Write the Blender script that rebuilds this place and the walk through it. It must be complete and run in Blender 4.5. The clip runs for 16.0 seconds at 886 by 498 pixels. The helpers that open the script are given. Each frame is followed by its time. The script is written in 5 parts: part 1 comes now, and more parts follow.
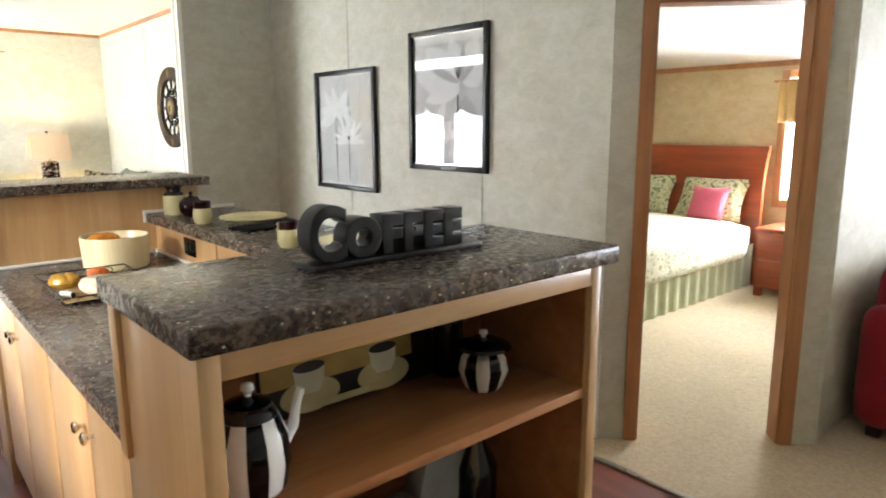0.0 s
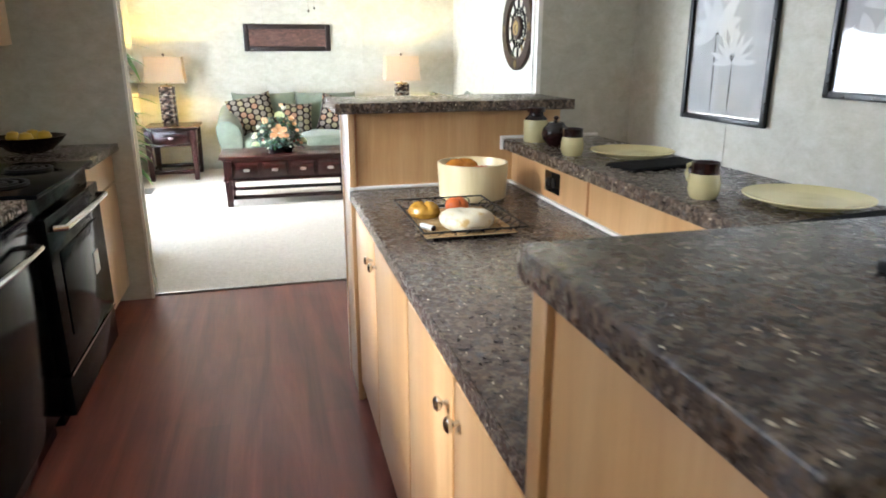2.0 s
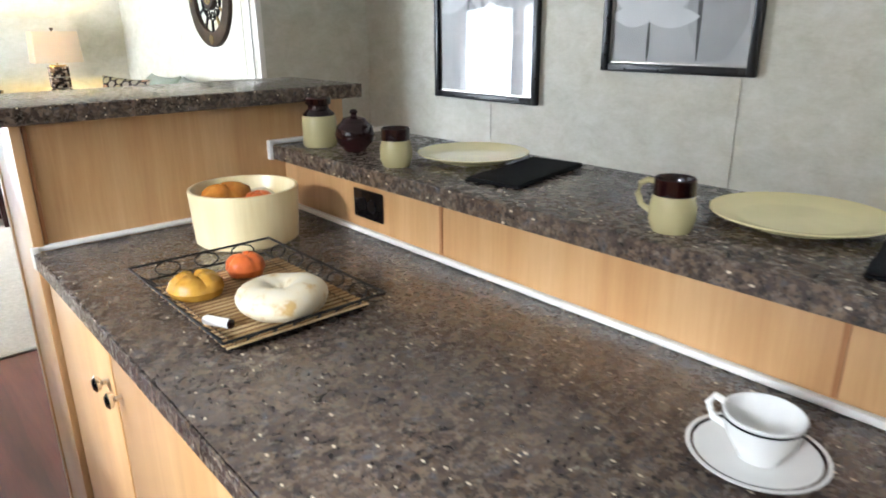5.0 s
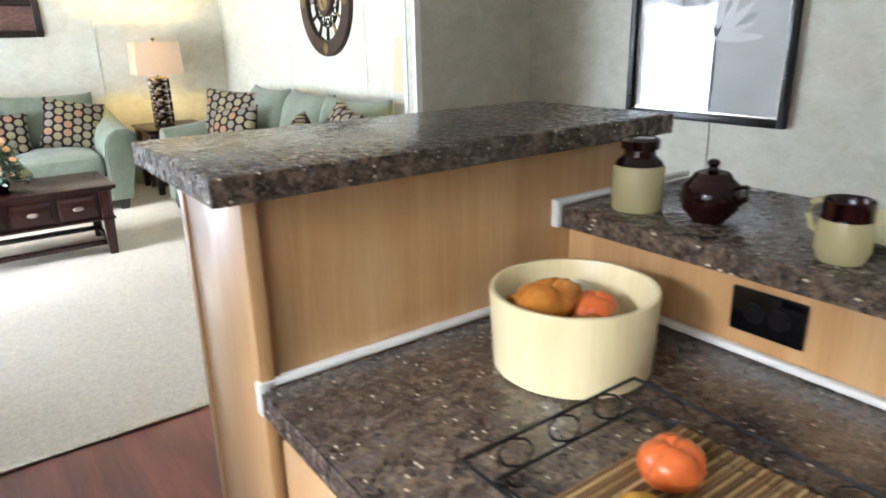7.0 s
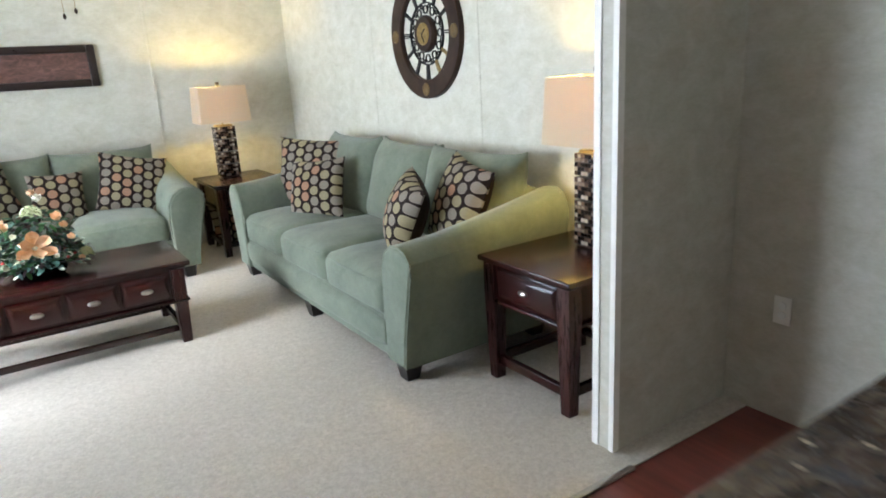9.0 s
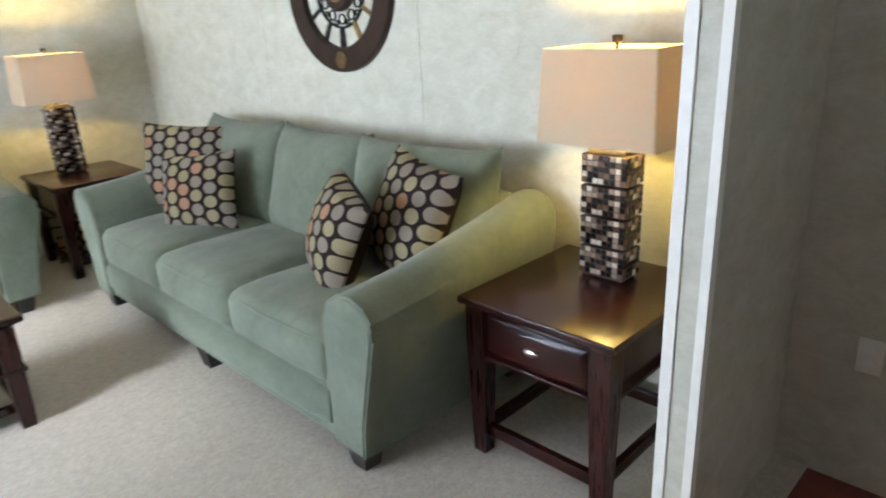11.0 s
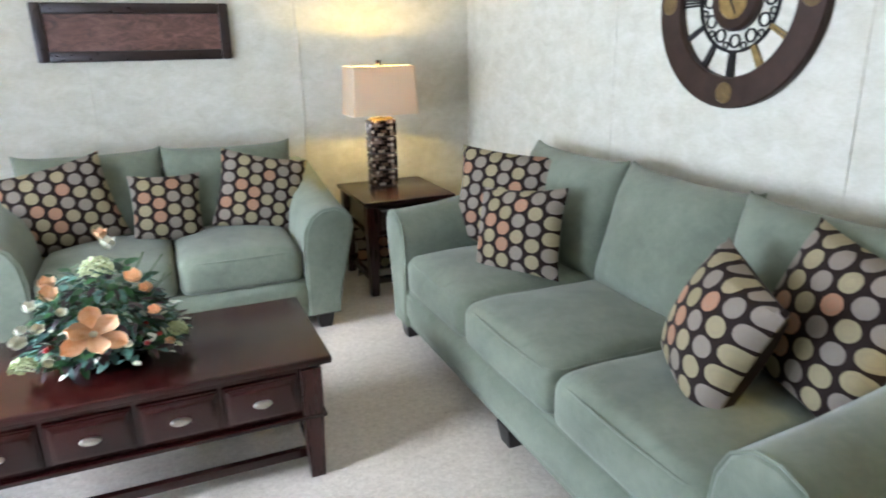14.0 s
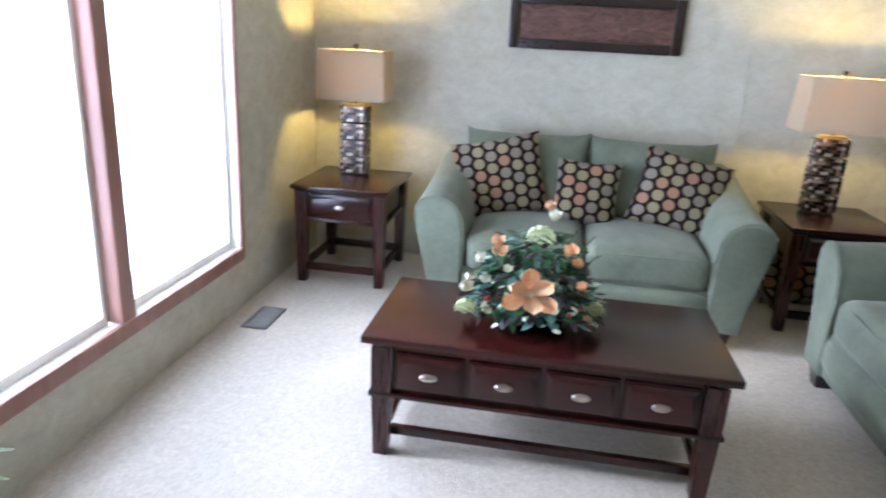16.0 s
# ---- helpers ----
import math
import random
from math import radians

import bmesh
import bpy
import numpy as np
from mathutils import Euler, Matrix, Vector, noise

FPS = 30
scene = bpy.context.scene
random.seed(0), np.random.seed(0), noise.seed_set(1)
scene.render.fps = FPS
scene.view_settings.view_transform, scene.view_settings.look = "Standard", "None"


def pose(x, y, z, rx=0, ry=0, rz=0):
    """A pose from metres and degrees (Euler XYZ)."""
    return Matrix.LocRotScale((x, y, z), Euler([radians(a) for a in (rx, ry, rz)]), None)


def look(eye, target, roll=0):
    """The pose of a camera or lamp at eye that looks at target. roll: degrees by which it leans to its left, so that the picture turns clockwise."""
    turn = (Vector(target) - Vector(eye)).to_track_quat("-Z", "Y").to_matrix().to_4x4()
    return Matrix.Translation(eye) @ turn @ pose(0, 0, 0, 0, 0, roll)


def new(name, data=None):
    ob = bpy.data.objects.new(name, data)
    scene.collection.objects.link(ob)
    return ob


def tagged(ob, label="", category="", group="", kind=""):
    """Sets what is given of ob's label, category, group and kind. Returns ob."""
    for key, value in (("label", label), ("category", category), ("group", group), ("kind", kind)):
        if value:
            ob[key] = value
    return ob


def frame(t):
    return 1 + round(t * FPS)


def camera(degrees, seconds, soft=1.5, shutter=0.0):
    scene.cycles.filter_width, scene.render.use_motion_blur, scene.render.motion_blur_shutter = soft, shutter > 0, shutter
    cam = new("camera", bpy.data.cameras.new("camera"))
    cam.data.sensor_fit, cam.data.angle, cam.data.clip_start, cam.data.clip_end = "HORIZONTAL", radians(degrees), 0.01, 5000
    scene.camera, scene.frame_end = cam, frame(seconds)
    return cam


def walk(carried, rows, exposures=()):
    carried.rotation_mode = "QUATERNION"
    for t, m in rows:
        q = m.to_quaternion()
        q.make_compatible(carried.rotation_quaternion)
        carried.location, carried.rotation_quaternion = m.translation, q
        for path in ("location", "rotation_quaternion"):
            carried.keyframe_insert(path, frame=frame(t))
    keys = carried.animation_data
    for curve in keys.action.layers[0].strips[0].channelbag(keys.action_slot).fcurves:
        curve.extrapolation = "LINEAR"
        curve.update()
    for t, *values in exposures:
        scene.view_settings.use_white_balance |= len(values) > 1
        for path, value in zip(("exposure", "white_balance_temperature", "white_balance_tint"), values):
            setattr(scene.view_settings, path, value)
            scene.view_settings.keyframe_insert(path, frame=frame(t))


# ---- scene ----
cam = camera(67.5, 16.0, soft=1.8, shutter=0.4)
METRES, EYE, TILT, LEAN, TURN = 4.8, 1.475, 0.0, 0.0, -42.7
PATH = [
    (0, (0.329, -0.023, 1.476), (1.62, 1.46, 1.11), -0.2),
    (0.5, (0.321, 0.109, 1.432), (1.535, 1.651, 1.049), 0.2),
    (1, (0.355, 0.251, 1.417), (1.339, 1.919, 0.918), 0.8),
    (1.5, (0.392, 0.408, 1.43), (1.033, 2.235, 0.928), 1.9),
    (2, (0.36, 0.563, 1.419), (0.841, 2.42, 0.855), -0.1),
    (2.5, (0.317, 0.753, 1.421), (1.09, 2.513, 0.871), -1.5),
    (3, (0.329, 0.871, 1.392), (1.345, 2.486, 0.792), -1.6),
    (5.5, (0.41, 1.556, 1.403), (1.659, 2.985, 0.773), -0.5),
    (6, (0.405, 1.763, 1.405), (1.633, 3.219, 0.795), -0.7),
    (6.5, (0.414, 2.003, 1.407), (1.569, 3.532, 0.838), 1.6),
    (7, (0.355, 2.233, 1.413), (1.472, 3.772, 0.794), -1.3),
    (7.5, (0.281, 2.453, 1.431), (1.425, 3.977, 0.825), -1.4),
    (8, (0.287, 2.742, 1.453), (1.341, 4.36, 0.933), -3.5),
    (10.5, (0.601, 4.027, 1.512), (1.736, 5.543, 0.868), -2.5),
    (11, (0.654, 4.25, 1.517), (1.984, 5.585, 0.849), -2.9),
    (11.5, (0.688, 4.413, 1.51), (2.146, 5.602, 0.83), -2.2),
    (12, (0.754, 4.601, 1.517), (2.226, 5.789, 0.868), -0.7),
    (12.5, (0.8, 4.774, 1.523), (2.133, 6.146, 0.938), -0.6),
    (13, (0.79, 4.908, 1.522), (1.908, 6.462, 0.944), -0.6),
    (13.5, (0.759, 4.967, 1.525), (1.699, 6.633, 0.94), -0.7),
    (14, (0.712, 5.011, 1.526), (1.453, 6.772, 0.933), -1.0),
    (14.5, (0.658, 5.048, 1.533), (1.194, 6.887, 0.958), -0.2),
    (15, (0.602, 5.069, 1.536), (0.88, 6.963, 0.96), 0.4),
    (15.5, (0.531, 5.087, 1.513), (0.525, 7.002, 0.934), 1.4),
    (16, (0.469, 5.059, 1.501), (0.178, 6.941, 0.891), 3.0),
]
EXPOSURE = [(0.0, 0.62, 6200, 10), (1.0, 0.64, 5950, 10), (2.0, 0.58, 5620, 10), (3.0, 0.44, 5550, 10), (5.5, 0.62, 5640, 10), (7.0, 0.44, 5600, 10), (8.0, 0.08, 5500, 10),
            (10.5, -0.32, 5500, 10), (12.0, -0.36, 5480, 11), (13.0, -0.26, 5450, 12), (14.5, -0.1, 5300, 14), (15.5, 0.0, 5200, 16), (16.0, -0.38, 5150, 17)]
walk(cam, [(t, look(eye, target, roll)) for t, eye, target, roll in PATH], EXPOSURE)

# ---- light ----
world = bpy.data.worlds.new("sky")
scene.world = world
world.use_nodes = True
wt = world.node_tree
sky = wt.nodes.new("ShaderNodeTexSky")
sky.sky_type, sky.sun_disc, sky.sun_elevation, sky.sun_rotation = "NISHITA", False, radians(26), radians(261)
wt.links.new(sky.outputs[0], wt.nodes["Background"].inputs[0])
wt.nodes["Background"].inputs[1].default_value = 0.1


def area_lamp(name, m, w, h, power, colour):
    d = bpy.data.lights.new(name, "AREA")
    d.shape, d.size, d.size_y, d.energy, d.color = "RECTANGLE", w, h, power, colour
    ob = new(name, d)
    ob.matrix_world = m
    return ob


DAY = (0.93, 0.97, 1.0)
sun_dir = Vector((1.0, 0.15, -0.48))
sun = new("sun", bpy.data.lights.new("sun", "SUN"))
sun.data.energy, sun.data.angle, sun.data.color = 3.7, radians(18), (1.0, 0.985, 0.96)
sun.matrix_world = Matrix.Translation((-6, 5, 4)) @ sun_dir.to_track_quat("-Z", "Y").to_matrix().to_4x4()
area_lamp("window_light", look((-1.42, 7.45, 1.30), (0, 7.45, 0.90)), 3.3, 2.3, 375, DAY)
area_lamp("window_light", look((-1.34, 2.05, 1.62), (0, 2.05, 1.25)), 1.8, 1.25, 12, DAY)
area_lamp("window_light", look((6.75, 2.23, 1.3), (0, 2.23, 1.2)), 0.9, 1.3, 230, DAY)
area_lamp("window_light", look((7.45, -0.9, 1.35), (3.5, -0.3, 1.2)), 2.2, 1.5, 95, DAY)


# ---- materials ----
def rgb(h):
    c = [int(h[i:i + 2], 16) / 255 for i in (0, 2, 4)]
    return tuple(v / 12.92 if v <= 0.04045 else ((v + 0.055) / 1.055) ** 2.4 for v in c) + (1,)


class M:
    """A node material under construction."""
    def __init__(self, name, rough=0.5, metal=0.0, spec=0.5):
        self.mat = bpy.data.materials.new(name)
        self.mat.use_nodes = True
        self.t = self.mat.node_tree
        self.b = self.t.nodes["Principled BSDF"]
        self.b.inputs["Roughness"].default_value = rough
        self.b.inputs["Metallic"].default_value = metal
        self.b.inputs["Specular IOR Level"].default_value = spec
        self.co = self.t.nodes.new("ShaderNodeTexCoord").outputs["Object"]

    def n(self, kind, **inp):
        nd = self.t.nodes.new("ShaderNode" + kind)
        for k, v in inp.items():
            sock = nd.inputs[k.replace("_", " ")] if not k.startswith("i") or not k[1:].isdigit() else nd.inputs[int(k[1:])]
            if hasattr(v, "is_linked"):
                self.t.links.new(v, sock)
            else:
                sock.default_value = v
        return nd

    def map(self, sx=1, sy=1, sz=1, co=None):
        return self.n("Mapping", Vector=co or self.co, Scale=(sx, sy, sz)).outputs[0]

    def noise(self, scale, detail=4, rough=0.55, co=None, dist=0.0):
        return self.n("TexNoise", Vector=co or self.co, Scale=scale, Detail=detail, Roughness=rough, Distortion=dist).outputs["Fac"]

    def ramp(self, fac, *stops, constant=False):
        nd = self.n("ValToRGB", Fac=fac)
        e = nd.color_ramp.elements
        if constant:
            nd.color_ramp.interpolation = "CONSTANT"
        while len(e) < len(stops):
            e.new(0.5)
        for el, (p, c) in zip(e, stops):
            el.position, el.color = p, c
        return nd.outputs["Color"]

    def math(self, op, a, b=0.0):
        nd = self.t.nodes.new("ShaderNodeMath")
        nd.operation = op
        for s, v in zip(nd.inputs, (a, b)):
            if hasattr(v, "is_linked"):
                self.t.links.new(v, s)
            else:
                s.default_value = v
        return nd.outputs[0]

    def mix(self, fac, a, b, mode="MIX"):
        nd = self.t.nodes.new("ShaderNodeMix")
        nd.data_type, nd.blend_type = "RGBA", mode
        for i, v in ((0, fac), (6, a), (7, b)):
            if hasattr(v, "is_linked"):
                self.t.links.new(v, nd.inputs[i])
            else:
                nd.inputs[i].default_value = v
        return nd.outputs[2]

    def colour(self, c):
        if hasattr(c, "is_linked"):
            self.t.links.new(c, self.b.inputs["Base Color"])
        else:
            self.b.inputs["Base Color"].default_value = c
        return self

    def roughness(self, fac, lo, hi):
        r = self.n("MapRange", Value=fac, i3=lo, i4=hi).outputs[0]
        self.t.links.new(r, self.b.inputs["Roughness"])
        return self

    def bump(self, h, strength=0.3, dist=0.002):
        nd = self.n("Bump", Height=h, Strength=strength, Distance=dist)
        self.t.links.new(nd.outputs[0], self.b.inputs["Normal"])
        return self


def plain(name, hexa, rough=0.5, metal=0.0, vary=0.12, scale=18, bump=0.0):
    m = M(name, rough, metal)
    c = rgb(hexa)
    n = m.noise(scale)
    dark = tuple(v * (1 - vary) for v in c[:3]) + (1,)
    light = tuple(min(1, v * (1 + vary)) for v in c[:3]) + (1,)
    m.colour(m.ramp(n, (0.3, dark), (0.7, light)))
    m.roughness(m.noise(scale * 3), max(0.02, rough - 0.08), min(1, rough + 0.08))
    if bump:
        m.bump(m.noise(scale * 12), bump)
    return m.mat


def wallpaper(name, a, b, c):
    m = M(name, 0.62)
    big, mid, fine = m.noise(1.7, 3), m.noise(9, 6, 0.65, m.map(1, 1, 1.5), 0.4), m.noise(70, 3, 0.7, m.map(0.6, 0.6, 1.6))
    col = m.ramp(mid, (0.30, rgb(a)), (0.48, rgb(b)), (0.66, rgb(c)))
    col = m.mix(0.26, col, m.ramp(fine, (0.35, rgb(a)), (0.65, rgb(c))))
    col = m.mix(m.math("MULTIPLY", big, 0.3), col, rgb(a))
    m.colour(col).bump(m.math("ADD", fine, mid), 0.16, 0.0014)
    return m.mat


WALL = wallpaper("mottled_wallpaper", "b0ac98", "bfbcab", "cdcabd")
TANWALL = wallpaper("tan_wallpaper", "b39c74", "c0ab85", "cbb896")


def laminate():
    m = M("speckled_laminate", 0.3)
    patch, tone, grit, vein = m.noise(34, 4, 0.62, dist=0.5), m.noise(62, 3, 0.6), m.noise(120, 3, 0.7), m.noise(90, 3, 0.7, m.map(0.6, 1, 1), 0.8)
    col = m.ramp(patch, (0.32, rgb("2d2825")), (0.46, rgb("4a3f38")), (0.56, rgb("5e5044")), (0.68, rgb("56565a")))
    col = m.mix(m.ramp(tone, (0.52, (0, 0, 0, 1)), (0.64, (0.75, 0.75, 0.75, 1))), col, rgb("756048"))
    col = m.mix(m.ramp(vein, (0.60, (0, 0, 0, 1)), (0.70, (0.8, 0.8, 0.8, 1))), col, rgb("8d8274"))
    col = m.mix(m.ramp(grit, (0.36, (0.9, 0.9, 0.9, 1)), (0.46, (0, 0, 0, 1))), col, rgb("1a1715"))
    v2 = m.n("TexVoronoi", Vector=m.map(0.7, 1, 1), Scale=120.0)
    near = m.math("LESS_THAN", v2.outputs["Distance"], 0.42)
    chips = m.ramp(m.n("SeparateColor", Color=v2.outputs["Color"]).outputs[1], (0.0, rgb("161312")), (0.24, rgb("6f604f")), (0.42, rgb("4c3f36")), (0.58, rgb("7d7468")), (0.68, rgb("393a3f")), (0.80, rgb("5c4832")), constant=True)
    col = m.mix(m.math("MULTIPLY", near, 0.5), col, chips)
    v = m.n("TexVoronoi", Vector=m.map(1, 0.5, 1), Scale=76.0)
    fleck = m.math("LESS_THAN", v.outputs["Distance"], 0.165)
    pick = m.math("GREATER_THAN", m.n("SeparateColor", Color=v.outputs["Color"]).outputs[0], 0.5)
    col = m.mix(m.math("MULTIPLY", fleck, pick), col, rgb("dccfb6"))
    m.colour(col).roughness(tone, 0.22, 0.32)
    return m.mat


LAM = laminate()


def woodgrain(name, dark, mid, light, rough=0.42, axis="z", stretch=0.06, scale=14, wear=0.1, coat=0.0):
    m = M(name, rough)
    s = {"x": (stretch, 1, 1), "y": (1, stretch, 1), "z": (1, 1, stretch)}[axis]
    co = m.map(*s)
    g, f, blotch = m.noise(scale, 5, 0.6, co, 0.6), m.noise(scale * 9, 4, 0.7, co), m.noise(2.2, 3)
    col = m.ramp(g, (0.3, rgb(dark)), (0.5, rgb(mid)), (0.7, rgb(light)))
    col = m.mix(0.22, col, m.ramp(f, (0.35, rgb(dark)), (0.65, rgb(light))))
    col = m.mix(m.math("MULTIPLY", blotch, wear * 2), col, rgb(dark))
    m.colour(col).roughness(f, rough - 0.07, rough + 0.07).bump(f, 0.08, 0.0006)
    m.b.inputs["Coat Weight"].default_value, m.b.inputs["Coat Roughness"].default_value = coat, 0.28
    return m.mat


MAPLE = woodgrain("maple_veneer", "b38552", "c69b66", "d5b07e", 0.38, coat=1.0)
MAPLE_X = woodgrain("maple_trim", "b38552", "c69b66", "d5b07e", 0.38, "x", coat=1.0)
MAPLE_Y = woodgrain("maple_trim_y", "b38552", "c69b66", "d5b07e", 0.38, "y", coat=1.0)
OAKTRIM = woodgrain("oak_trim", "8f5f38", "a8744a", "b98657", 0.4)
CHERRY = woodgrain("dark_cherry", "1b0706", "270a08", "360f0b", 0.24, "x", 0.08, 9)
CHERRY_Y = woodgrain("dark_cherry_y", "1b0706", "270a08", "360f0b", 0.24, "y", 0.08, 9)
CHERRY_Z = woodgrain("dark_cherry_upright", "1b0706", "270a08", "360f0b", 0.28, "z", 0.08, 9)
# redder maple for the open shelf's inside, its colour darkened for the shade there
SHADED_MAPLE = woodgrain("shaded_red_maple", "8e5930", "a66e40", "ba8353", 0.36, "x")
REDWOOD = woodgrain("reddish_wood", "6e2e14", "8a3f1c", "a04e25", 0.3, "y", 0.08, 9)


def vinyl():
    m = M("wood_look_vinyl", 0.22)
    br = m.n("TexBrick", Vector=m.n("Mapping", Vector=m.co, Rotation=(0, 0, radians(90))).outputs[0], Scale=1.0, Mortar_Size=0.0015, Brick_Width=1.22, Row_Height=0.125)
    br.inputs["Color1"].default_value, br.inputs["Color2"].default_value, br.inputs["Mortar"].default_value = (0.15, 0.15, 0.15, 1), (0.85, 0.85, 0.85, 1), (0.3, 0.3, 0.3, 1)
    g, f = m.noise(9, 5, 0.6, m.map(1, 0.08, 1), 0.8), m.noise(60, 3, 0.7, m.map(1, 0.05, 1))
    fac = m.math("ADD", m.math("MULTIPLY", br.outputs["Color"], 0.14), m.math("MULTIPLY", g, 0.82))
    col = m.ramp(fac, (0.25, rgb("4c2620")), (0.5, rgb("743c32")), (0.75, rgb("925446")))
    col = m.mix(0.2, col, m.ramp(f, (0.3, rgb("351812")), (0.7, rgb("7a4234"))))
    m.colour(col).roughness(m.noise(3, 3), 0.32, 0.44)
    return m.mat


def carpet_mat(name, tint):
    m = M(name, 0.95, 0, 0.1)
    f, t, tuft, b = m.noise(420, 3, 0.8), m.noise(120, 4, 0.75), m.noise(46, 3, 0.7, dist=0.6), m.noise(1.4, 4, 0.6)
    col = m.ramp(t, (0.3, rgb("bbb2a5")), (0.5, rgb("d3cbbe")), (0.7, rgb("e3dcd1")))
    col = m.mix(0.4, col, m.ramp(tuft, (0.34, rgb("b0a698")), (0.5, rgb("cdc5b8")), (0.66, rgb("e6dfd4"))))
    col = m.mix(m.ramp(m.noise(15, 4, 0.7, dist=0.8), (0.5, (0, 0, 0, 1)), (0.7, (0.3, 0.3, 0.3, 1))), col, rgb("b8aea0"))
    col = m.mix(m.math("MULTIPLY", b, 0.3), col, rgb("a79d90"))
    col = m.mix(1.0, col, rgb(tint), "MULTIPLY")
    m.colour(col).bump(m.math("ADD", m.math("ADD", f, t), m.math("MULTIPLY", tuft, 1.5)), 0.7, 0.006)
    return m.mat


VINYL, CARPET, TANCARPET = vinyl(), carpet_mat("beige_carpet", "fffefb"), carpet_mat("tan_carpet", "fbefd8")


def fabric(name, a, b, weave=900, sheen=0.2, nap=0.0):
    m = M(name, 0.9, 0, 0.15)
    n, w, p = m.noise(5, 4), m.noise(weave, 2, 0.8), m.noise(28, 5, 0.7, dist=0.6)
    col = m.ramp(n, (0.3, rgb(a)), (0.7, rgb(b)))
    col = m.mix(0.25 + nap, col, m.ramp(p, (0.35, rgb(a)), (0.65, rgb(b))))
    col = m.mix(0.22, col, m.ramp(w, (0.3, rgb(a)), (0.7, rgb(b))))
    m.colour(col).bump(m.math("ADD", w, m.math("MULTIPLY", p, 0.8)), 0.3, 0.002)
    m.b.inputs["Sheen Weight"].default_value = sheen
    m.b.inputs["Sheen Roughness"].default_value = 0.5
    return m.mat


SAGE = fabric("sage_chenille", "5a6153", "7a816f", nap=0.06)
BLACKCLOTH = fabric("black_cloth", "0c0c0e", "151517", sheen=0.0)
REDCLOTH = fabric("dark_red_cloth", "7a1420", "8f1d2a")
PINK = fabric("rose_cloth", "c2566a", "d3697c")


def dots():
    m = M("dotted_weave", 0.85, 0, 0.2)
    sep = m.n("SeparateXYZ", Vector=m.map(1 / 0.074, 1, 1 / 0.072))
    u, w = sep.outputs[0], sep.outputs[2]
    ci = m.math("FLOOR", u)
    odd = m.math("FLOORED_MODULO", ci, 2.0)
    w2 = m.math("ADD", w, m.math("MULTIPLY", odd, 0.5))
    cj = m.math("FLOOR", w2)
    fu, fw = m.math("SUBTRACT", m.math("SUBTRACT", u, ci), 0.5), m.math("SUBTRACT", m.math("SUBTRACT", w2, cj), 0.5)
    d = m.math("SQRT", m.math("ADD", m.math("MULTIPLY", fu, fu), m.math("MULTIPLY", fw, fw)))
    d = m.math("ADD", d, m.math("MULTIPLY", m.math("SUBTRACT", m.noise(60, 2), 0.5), 0.04))
    cell = m.n("CombineXYZ", X=ci, Y=cj, Z=3.0).outputs[0]
    wn = m.n("TexWhiteNoise", Vector=cell).outputs["Value"]
    tint = m.ramp(wn, (0.0, rgb("857c5a")), (0.32, rgb("736a62")), (0.58, rgb("946448")), (0.74, rgb("7d7551")), (0.88, rgb("6b645e")), constant=True)
    weave = m.noise(700, 2, 0.8)
    tint = m.mix(0.25, tint, m.ramp(weave, (0.3, rgb("64594b")), (0.7, rgb("b8ad94"))))
    ring = m.math("MULTIPLY", m.math("LESS_THAN", d, 0.28), m.math("GREATER_THAN", d, 0.2))
    tint = m.mix(m.math("MULTIPLY", ring, 0.3), tint, rgb("7d7260"))
    front = m.math("LESS_THAN", sep.outputs[1], 0.012)
    col = m.mix(m.math("MULTIPLY", m.math("LESS_THAN", d, 0.43), front), rgb("1e130e"), tint)
    m.colour(col).bump(weave, 0.25, 0.0015)
    return m.mat


DOTS = dots()
WHITE = plain("white_paint", "e6e3da", 0.45, 0, 0.04)
CEIL = plain("ceiling_paint", "e9e6dd", 0.8, 0, 0.03, 6, 0.2)
BLACKFRAME = plain("black_wood", "08080a", 0.3, 0, 0.2)
BLACKGLOSS = plain("black_enamel", "0b0b0c", 0.12, 0, 0.2)
BLACKGLOSS.node_tree.nodes["Principled BSDF"].inputs["Specular IOR Level"].default_value = 0.06
BLACKWIRE = plain("black_wire", "121212", 0.45, 0.4, 0.2)
STEEL = plain("brushed_nickel", "b9b4aa", 0.3, 1.0, 0.1)
CHROME = plain("chrome", "d8d8d8", 0.12, 1.0, 0.05)
DARKFOOT = plain("dark_wood_feet", "17100d", 0.4)
CREAM = plain("cream_glaze", "b8ae80", 0.14, 0, 0.06, 8)
CREAMPLATE = plain("yellow_cream_glaze", "e4d9a2", 0.16, 0, 0.05, 8)
BROWNGLAZE = plain("brown_glaze", "210a0a", 0.1, 0, 0.3, 12)
WHITEGLAZE = plain("white_glaze", "ecebe6", 0.12, 0, 0.03)
BLACKGLAZE = plain("black_glaze", "0c0c0e", 0.1, 0, 0.2)
BRONZE = plain("dark_bronze", "33231b", 0.42, 0.5, 0.3, 12, 0.1)
GOLDISH = plain("aged_gold", "8a7444", 0.4, 0.6, 0.3, 30, 0.2)
IRON = plain("dark_iron", "1c1917", 0.5, 0.5, 0.2)
BEECH = woodgrain("pale_beech", "dcc894", "e9d8a8", "f0e4bc", 0.3, "z", 0.04, 16, 0.03, 0.4)
GLASS = M("picture_glass", 0.02)
GLASS.b.inputs["Transmission Weight"].default_value = 1.0
GLASS.b.inputs["IOR"].default_value = 1.45
GLASS = GLASS.mat


